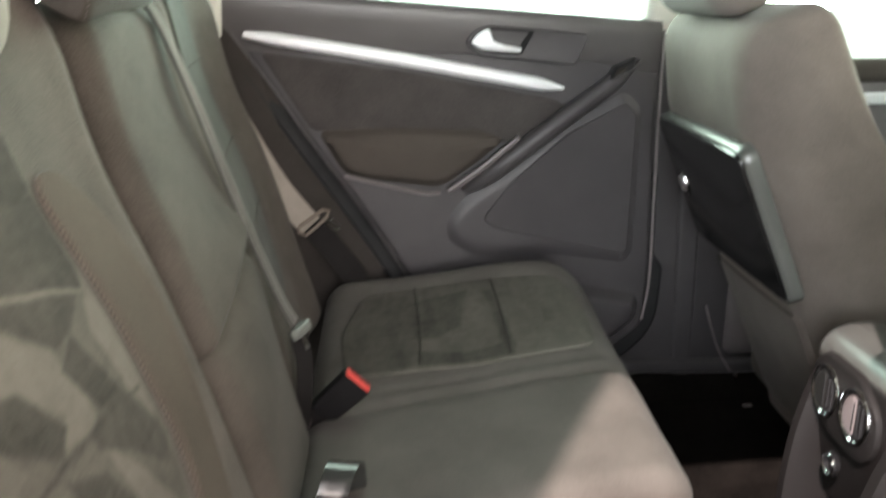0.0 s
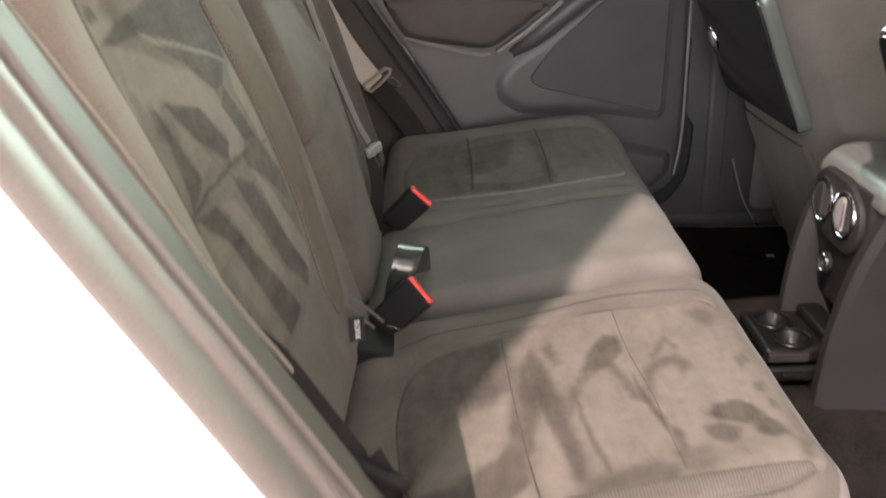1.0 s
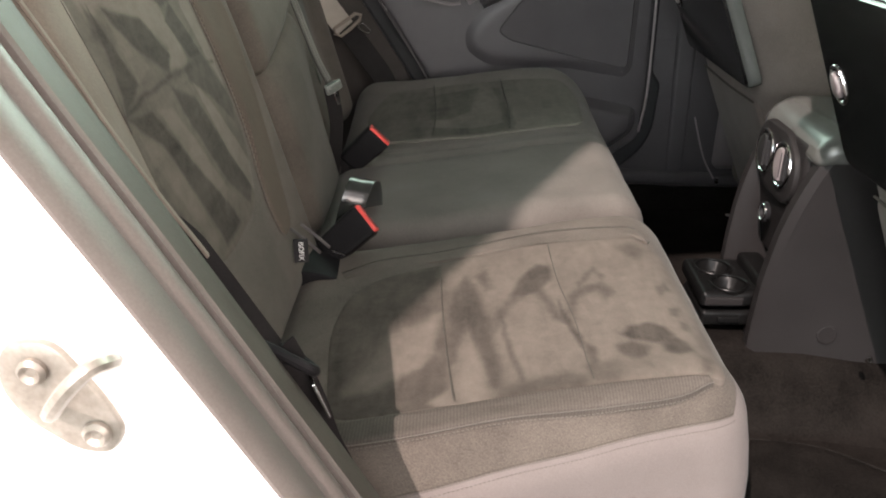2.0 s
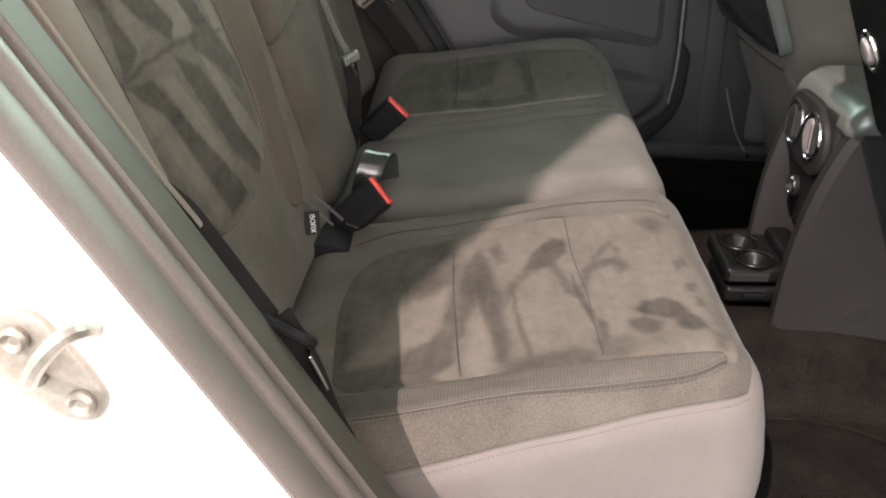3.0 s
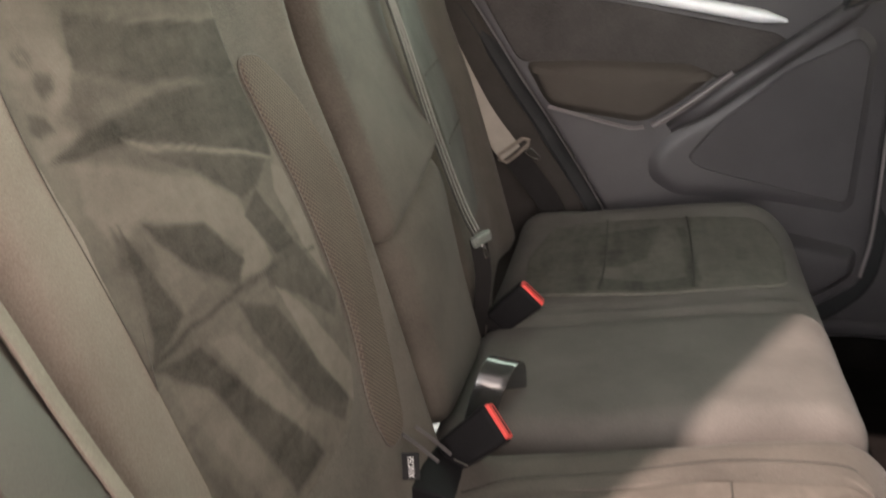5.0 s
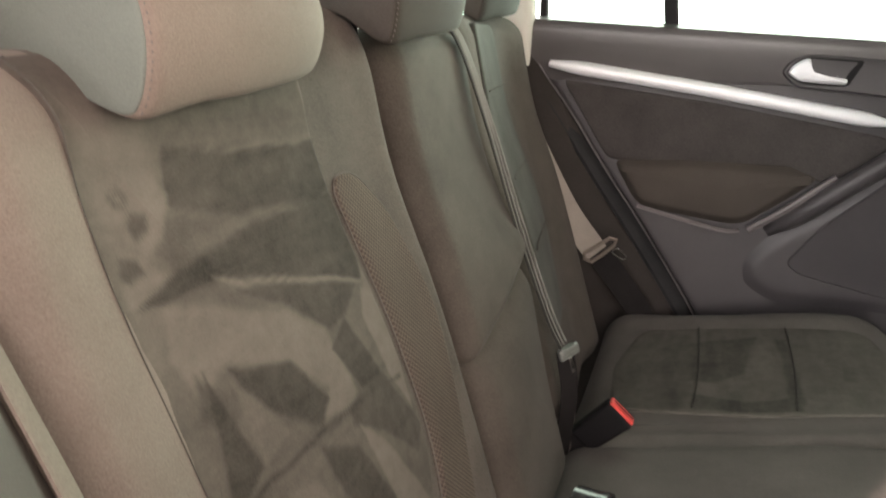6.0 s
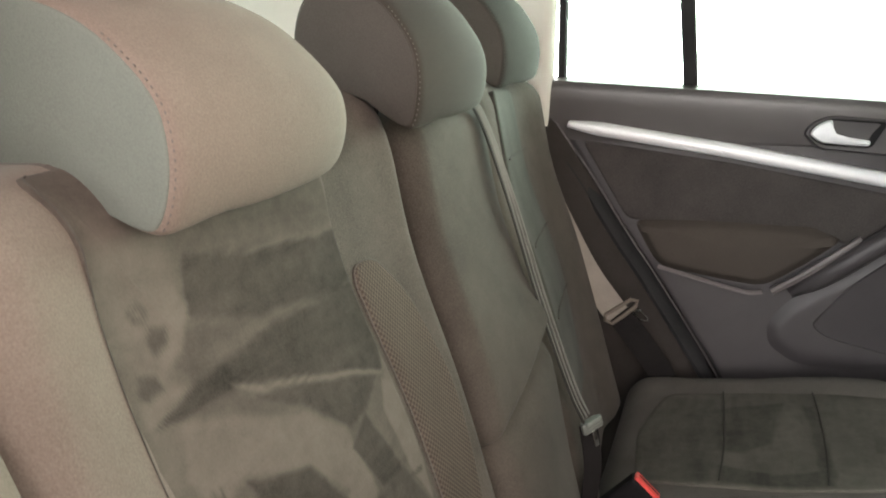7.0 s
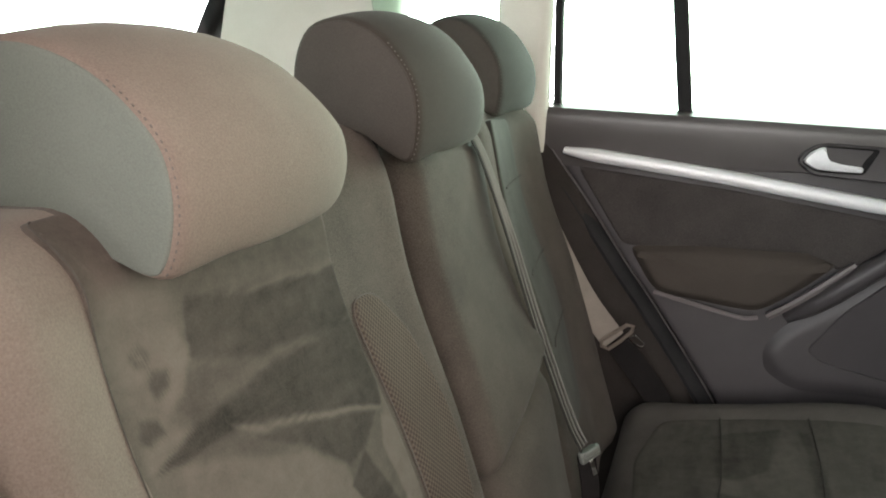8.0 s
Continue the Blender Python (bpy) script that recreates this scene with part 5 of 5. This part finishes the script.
part("handle", pad(lambda u, v, h: on_door(u, v, h + 0.012 * step(0.135, 0.18, u)), rounded([(0.127, 0.823, 0.012), (0.138, 0.839), (0.156, 0.848), (0.165, 0.848, 0.004), (0.168, 0.831, 0.008), (0.176, 0.820, 0.008), (0.226, 0.812, 0.004), (0.224, 0.803, 0.004), (0.148, 0.808)], 0.008), 0.036, 0.004, 5, 0.002, -0.018), SILVER, cup, "silver release handle")
switch = part("window_switch", pad(on_door, rounded([(0.395, 0.748), (0.41, 0.775), (0.452, 0.792), (0.445, 0.765)], 0.006), 0.040, 0.004, 4), GLOSS_BLACK, door, "window switch")
part("rocker", pad(on_door, rounded([(0.405, 0.758), (0.413, 0.770), (0.432, 0.776), (0.428, 0.764)], 0.004), 0.045, 0.003, 3), PILLAR, switch)
EDGE = curve([(-0.345, 0.925), (-0.314, 0.849), (-0.25, 0.755), (-0.174, 0.634), (-0.110, 0.538), (-0.008, 0.371), (0.03, 0.28)], 6)
part("edge_seal", tube([on_door(q.x - 0.012, q.y - 0.008, 0.000) for q in EDGE], 0.017, 10, False, 0.6), BLACK, door, "black rubber edge seal")
part("edge_line", tube([on_door(q.x + 0.004, q.y + 0.002, 0.0105) for q in EDGE], 0.0014), LEDGE, door)
part("bottom_seal", pad(lambda u, v, h: on_door(u, v, h - 0.022), rounded([(0.05, 0.40), (0.06, 0.16), (0.18, 0.105), (0.44, 0.110, 0.05), (0.545, 0.20, 0.08), (0.552, 0.345, 0.01), (0.530, 0.375, 0.01), (0.528, 0.55, 0.01), (0.30, 0.55)], 0.03), 0.012, 0.012, 4, 0, 0.02), BLACK, door, "black rubber seal round the door's foot")
part("front_seal", tube(curve([on_door(x, z, 0.004) for x, z in ((0.511, 0.84), (0.512, 0.60), (0.516, 0.34), (0.505, 0.235))], 5), 0.003), PLASTIC_GREY, door)


def on_window(x, z, h):
    """The window's plane leans in above the ledge."""
    b = 0.905 - 0.085 * x
    return Vector((x, 1.588 + 0.08 * x - 0.30 * (z - b) - h, z))

def window_bar(points, w, d):
    rows = []
    for i, (x, z) in enumerate(points):
        a, b = points[max(i - 1, 0)], points[min(i + 1, len(points) - 1)]
        t = Vector((b[0] - a[0], b[1] - a[1])).normalized()
        n = Vector((-t.y, t.x))
        rows.append([on_window(x + n.x * s * w, z + n.y * s * w, h) for s, h in ((-0.5, 0), (-0.5, d * 0.8), (-0.35, d), (0.35, d), (0.5, d * 0.8), (0.5, 0))])
    return swept(rows)

part("window_frame", window_bar([(-0.305, 0.90), (-0.289, 1.10), (-0.272, 1.215), (-0.20, 1.265), (0.40, 1.285), (0.47, 1.24), (0.50, 1.05), (0.508, 0.84)], 0.015, 0.02), BLACK, door)
part("divider", window_bar([(-0.070, 0.90), (-0.080, 1.10), (-0.088, 1.28)], 0.026, 0.018), BLACK, door, "black upright window divider")
part("glass", swept([[on_window(x, z, h) for x, z, h in ((-0.312, 0.90, 0.004), (0.505, 0.85, 0.004), (0.505, 0.85, 0.008), (-0.312, 0.90, 0.008))], [on_window(x, z, h) for x, z, h in ((-0.26, 1.28, 0.004), (0.45, 1.29, 0.004), (0.45, 1.29, 0.008), (-0.26, 1.28, 0.008))]]), GLASS, door)

front_door = thing("front_door", (1.0, 1.68, 0.1), "front car door with silver strip beyond the front seat", "car door")
part("panel", rbox((0.70, 1.63, 0.12), (1.42, 1.70, 0.765), 0.03, (4, 2, 4)), PLASTIC, front_door)
part("trim_strip", rbox((0.72, 1.612, 0.686), (1.38, 1.632, 0.710), 0.006, (4, 1, 1)), SILVER, front_door)
part("ledge", rbox((0.70, 1.61, 0.730), (1.42, 1.66, 0.778), 0.02, (4, 2, 2)), ARM_CLOTH, front_door)
part("glass", swept([[(0.68, 1.66, 0.77), (1.42, 1.66, 0.77), (1.42, 1.664, 0.77), (0.68, 1.664, 0.77)], [(0.68, 1.53, 1.29), (1.42, 1.53, 1.29), (1.42, 1.534, 1.29), (0.68, 1.534, 1.29)]]), GLASS, front_door)

shut = thing("front_door", (1.1, 0.13, 0.1), "closed front car door beside the open doorway", "car door")
part("panel", rbox((0.80, 0.08, 0.0), (1.45, 0.15, 0.84), 0.03, (4, 2, 4)), PLASTIC, shut)
part("glass", swept([[(0.78, 0.12, 0.84), (1.45, 0.12, 0.84), (1.45, 0.124, 0.84), (0.78, 0.124, 0.84)], [(0.76, 0.26, 1.29), (1.45, 0.26, 1.29), (1.45, 0.264, 1.29), (0.76, 0.264, 1.29)]]), GLASS, shut)


# the rear door of the near side, standing open
HINGE, SWING = Vector((0.76, 0.10, 0.0)), Vector((0.30, -0.954, 0.0))
INWARD = Vector((-0.954, -0.30, 0.0))
open_door = thing("rear_door", (0.90, -0.35, 0.0), "white car rear door standing open", "car door")
swing = lambda u, v, h: HINGE + SWING * u + INWARD * h + Vector((0, 0, v))
SHAPE = [(0.02, -0.12), (0.60, -0.12), (0.74, 0.10), (0.90, 0.52), (0.98, 0.84), (0.02, 0.84)]
part("outer_skin", pad(swing, rounded(SHAPE, 0.05), 0.03, 0.02, 4), PAINT, open_door, "white painted door skin")
part("inner_panel", pad(lambda u, v, h: swing(u, v, 0.03 + h), rounded([(0.05, -0.08), (0.58, -0.08), (0.70, 0.12), (0.86, 0.53), (0.93, 0.83), (0.05, 0.83)], 0.05), 0.05, 0.03, 5), DOOR_PLASTIC, open_door, "dark plastic inner panel")
part("window_frame", tube(curve([swing(*q, 0.03) for q in ((0.03, 0.83), (0.06, 1.10), (0.14, 1.25), (0.45, 1.28), (0.78, 1.20), (0.92, 1.02), (0.96, 0.83))], 5), 0.014), BLACK, open_door)
part("glass", pad(swing, rounded([(0.04, 0.83), (0.07, 1.10), (0.15, 1.24), (0.45, 1.27), (0.77, 1.19), (0.95, 0.83)], 0.04), 0.004, 0.001, 3, 0, 0.001), GLASS, open_door)


# ---- the near footwell's mat ----
mat = thing("floor_mat", (0.50, 0.48, 0.03), "dark carpet floor mat with a raised rim", "floor mat")
MAT_EDGE = rounded([(0.36, 0.28), (0.36, 0.66), (0.45, 0.688, 0.03), (0.524, 0.690, 0.03), (0.60, 0.674, 0.03), (0.640, 0.648, 0.03), (0.70, 0.60, 0.03), (0.72, 0.28)], 0.02)
part("mat_body", pad(lambda u, v, h: Vector((u, v, 0.030 + h + 0.003 * noise.noise(Vector((u, v, 0)) * 14))), MAT_EDGE, 0.006, 0.004, 12, 0.001, 0.03), CARPET, mat)
part("rim", tube([Vector((q.x, q.y, 0.0355)) for q in MAT_EDGE], 0.0022, 8, True), CARPET, mat, "dark bound rim")


# ---- the front seats ----
UP = Vector((-0.397, 0, 0.918))
AHEAD = Vector((0.918, 0, 0.397))


def front_seat(label, yc, lever):
    foot = Vector((0.738, yc, 0.10))
    at = lambda w, d, s: foot + Vector((0, w, 0)) + AHEAD * d + UP * s
    seat = thing("front_seat", foot, label, "front seat", "front seats")

    def bend(p):
        s = p.z / 0.81
        w = p.x * (1.0 - 0.16 * step(0.55, 1.0, s))
        wing = 0.9 * max(0.0, abs(w) - 0.165) + 2.2 * max(0.0, abs(w) - 0.215)
        d = p.y + wing * (1 - p.y / 0.16) + 0.03 * step(0.80, 1.0, s) * (1 - p.y / 0.16)
        return at(w, d, p.z)
    part("backrest", rbox((-0.255, 0.0, 0.0), (0.255, 0.16, 0.81), 0.050, (16, 4, 18), bend), FRONT_CLOTH, seat, "grey-brown cloth seat back")
    part("headrest", rbox((-0.14, 0.03, 0.815), (0.14, 0.14, 0.985), 0.045, (6, 3, 5), lambda p: at(p.x, p.y, p.z)), CLOTH_SIDE, seat)
    rear = lambda u, v, h: at(u, -h, v)
    part("back_panel", pad(rear, rounded([(-0.150, 0.06), (0.150, 0.06), (0.160, 0.20), (0.160, 0.375), (-0.160, 0.375), (-0.160, 0.20)], 0.03), 0.006, 0.010, 6, 0.004, 0.004, True), FRONT_CLOTH, seat, "cloth map pocket panel")
    part("pocket_hem", tube([rear(u, 0.372 - 0.006 * math.cos(u * 9), 0.007) for u in [-0.15 + 0.03 * k for k in range(11)]], 0.002), ARM_CLOTH, seat)
    part("lower_roll", tube([rear(u, 0.035 + 0.03 * step(0.12, 0.24, abs(u)), -0.012 - 1.1 * max(0.0, abs(u) - 0.17)) for u in [-0.235 + 0.047 * k for k in range(11)]], 0.020, 10), FRONT_CLOTH, seat)
    tray = part("tray_table", pad(rear, rounded([(-0.192, 0.405), (0.192, 0.405), (0.190, 0.660), (-0.190, 0.660)], 0.024), 0.016, 0.004, 4), CONSOLE_LIT, seat, "folded tray table with grey rim")
    part("tray_face", pad(rear, rounded([(-0.186, 0.411), (0.186, 0.411), (0.184, 0.654), (-0.184, 0.654)], 0.021), 0.020, 0.003, 4), PIANO_BLACK, tray, "glossy black tray face")
    part("latch_ring", tube([rear(0.150 + 0.017 * math.cos(k * math.pi / 14), 0.53 + 0.024 * math.sin(k * math.pi / 14), 0.0205) for k in range(28)], 0.0022, 8, True), CHROME, tray, "oval chrome latch ring")
    part("latch", pad(lambda u, v, h: rear(0.152 + u, 0.53 + v, 0.020 + h), [Vector((0.011 * math.cos(k * math.pi / 12), 0.017 * math.sin(k * math.pi / 12))) for k in range(24)], 0.006, 0.003, 4, 0.001), PLASTIC_GREY, tray, "grey latch knob")
    part("seat_base", rbox((0.70, yc - 0.25, 0.14), (1.20, yc + 0.25, 0.36), 0.05, (4, 4, 3)), CLOTH, seat)
    part("side_cover", rbox((0.80, yc + lever * 0.215 - 0.02, 0.06), (1.15, yc + lever * 0.215 + 0.02, 0.24), 0.018, (6, 2, 3), lambda p: Vector((p.x - 0.03 * hump(p.z, 0.2, 0.05), p.y, p.z))), BLACK, seat, "dark plastic seat side cover")
    part("rail", rbox((0.80, yc - 0.20, 0.02), (1.15, yc - 0.16, 0.06), 0.008), BLACK, seat)
    part("rail", rbox((0.80, yc + 0.16, 0.02), (1.15, yc + 0.20, 0.06), 0.008), BLACK, seat)
    if yc > 1:
        part("lever", tube(curve([(0.612, yc + 0.252, 0.295), (0.628, yc + 0.252, 0.245), (0.646, yc + 0.247, 0.195), (0.672, yc + 0.240, 0.15)], 5), 0.0018), PLASTIC_GREY, seat, "thin metal release lever")
        part("rail_end", rbox((0.748, yc + 0.318, 0.018), (0.768, yc + 0.332, 0.0225), 0.002), PLASTIC_GREY, seat, "pale rail end cap")
    part("bolt", lathe([(0.007, 0.0), (0.007, 0.004), (0.004, 0.006), (0.0, 0.006)], (0.668, yc + 0.20, 0.16), (-1, 0, 0), 12), CHROME, seat)
    return seat

front_seat("grey-brown front seat with folded black tray on its back", 1.265, 1)
front_seat("grey-brown front seat beside the open doorway, tray folded", 0.515, 1)


# ---- the centre console ----
console = thing("centre_console", (0.6, 0.885, 0.1), "grey plastic centre console with rear air vents", "console")


def console_wall(y0, y1, lean):
    """A side cheek: tall at its top, sweeping back to a foot."""
    edge = curve([(0.596, 0.476), (0.570, 0.445), (0.550, 0.398), (0.533, 0.336), (0.524, 0.271), (0.520, 0.211), (0.519, 0.10)], 5)
    ring = [Vector((q.x, q.y)) for q in edge] + [Vector((1.05, 0.07)), Vector((1.05, 0.475))]
    rows = []
    for y, inset in ((y0, 0.012), (y0 + 0.25 * (y1 - y0), 0.0), (y0 + 0.75 * (y1 - y0), 0.0), (y1, 0.012)):
        rows.append([Vector((q.x + inset, y + lean * (q.y - 0.3), q.y)) for q in ring])
    return swept(rows)

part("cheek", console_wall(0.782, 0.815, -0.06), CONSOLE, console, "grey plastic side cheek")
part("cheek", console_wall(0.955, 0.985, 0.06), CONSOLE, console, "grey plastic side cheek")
part("top", rbox((0.545, 0.768, 0.430), (1.05, 1.0, 0.486), 0.028, (8, 6, 2), lambda p: Vector((p.x + 0.03 * (p.z - 0.43) / 0.056, p.y, p.z))), CONSOLE_LIT, console, "satin console top")
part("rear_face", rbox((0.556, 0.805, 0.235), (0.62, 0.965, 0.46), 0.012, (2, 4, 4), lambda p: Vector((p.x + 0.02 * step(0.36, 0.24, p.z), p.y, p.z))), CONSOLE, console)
part("recess", rbox((0.60, 0.805, 0.08), (0.66, 0.965, 0.26), 0.01), BLACK, console)
rear_face = lambda u, v, h: Vector((0.556 - h, u, v))
bezel = part("vent_bezel", pad(rear_face, rounded([(0.838, 0.352), (0.925, 0.352), (0.972, 0.385), (0.976, 0.430), (0.952, 0.458), (0.862, 0.458), (0.820, 0.428), (0.816, 0.385)], 0.02), 0.008, 0.004, 4), CONSOLE, console, "dark vent bezel")
for yc, flap in ((0.862, PLASTIC_GREY), (0.932, SATIN_BLACK)):
    ring = [Vector((0.546, yc + 0.0300 * math.cos(2 * math.pi * k / 28), 0.409 + 0.0335 * math.sin(2 * math.pi * k / 28))) for k in range(28)]
    part("vent_ring", tube(ring, 0.0028, 8, True), CHROME, bezel, "chrome vent ring")
    part("vent_disc", lathe([(0.027, 0.0), (0.027, 0.003), (0.022, 0.002), (0.0, 0.001)], (0.5485, yc, 0.409), (-1, 0, 0)), BLACK, bezel)
    part("flap", pad(lambda u, v, h: Vector((0.5455 - h - 0.12 * abs(u - yc), u, v)), [Vector((yc + 0.004 + 0.016 * math.cos(a), 0.409 + 0.026 * math.sin(a))) for a in [radians(-110 + 20 * k) for k in range(12)]], 0.0025, 0.002, 3), flap, bezel, "half-round vent flap")
    for k in (-2, -1, 0, 1, 2):
        part("slat", rbox((0.543, yc + 0.009 * k - 0.0012, 0.389), (0.547, yc + 0.009 * k + 0.0012, 0.429), 0.001, (1, 1, 2)), BLACK, bezel)
socket = part("socket", lathe([(0.016, 0.0), (0.016, 0.006), (0.012, 0.008), (0.011, 0.002), (0.0, 0.002)], (0.556, 0.905, 0.316), (-1, 0, 0)), GLOSS_BLACK, console, "black power socket")
part("socket_ring", tube([Vector((0.548, 0.905 + 0.0135 * math.cos(k * math.pi / 10), 0.316 + 0.0135 * math.sin(k * math.pi / 10))) for k in range(20)], 0.0012, 6, True), CHROME, socket)

part("cap", lathe([(0.0165, 0.0), (0.0165, 0.0015), (0.0145, 0.0022), (0.0138, 0.0010), (0.0, 0.0012)], (0.637, 0.7905, 0.157), (0, -1, 0), 24), CONSOLE, console, "round screw cover")

cup_tray = thing("cup_holder", (0.50, 0.885, 0.12), "glossy black two-tier cup holder folded out of the console", "cup holder")
CUPS = ((0.488, 0.914), (0.496, 0.856))


def cup_dip(p):
    """Sinks the two cup wells into the tray."""
    well = max(1 - step(0.022, 0.030, math.hypot(p.x - x, p.y - y)) for x, y in CUPS)
    return Vector((p.x, p.y, p.z - 0.020 * well * step(0.19, 0.212, p.z) + 0.10 * (p.y - 0.885) * step(0.54, 0.50, p.x) * 0.3))

part("tray", rbox((0.446, 0.826, 0.184), (0.575, 0.948, 0.212), 0.009, (20, 20, 2), cup_dip), CUP_BLACK, cup_tray, "glossy black tray")
for x, y in CUPS:
    part("well_rim", tube([Vector((x + 0.0285 * math.cos(k * math.pi / 14), y + 0.0285 * math.sin(k * math.pi / 14), 0.2125)) for k in range(28)], 0.0022, 8, True), CUP_BLACK, cup_tray)
part("back_stop", rbox((0.535, 0.832, 0.205), (0.575, 0.944, 0.228), 0.008, (2, 5, 2)), CUP_BLACK, cup_tray)
part("side_bar", rbox((0.452, 0.8225, 0.189), (0.512, 0.8275, 0.203), 0.002, (3, 1, 2)), CONSOLE, cup_tray, "grey bar along the tray")
part("lower_tray", rbox((0.452, 0.832, 0.146), (0.570, 0.942, 0.174), 0.008, (3, 3, 1)), CUP_BLACK, cup_tray)
part("lower_lip", rbox((0.478, 0.8265, 0.156), (0.512, 0.8335, 0.166), 0.002, (2, 1, 1)), CUP_BLACK, cup_tray)
for y in (0.846, 0.928):
    part("arm", rbox((0.530, y - 0.007, 0.110), (0.548, y + 0.007, 0.190), 0.004), CUP_BLACK, cup_tray)
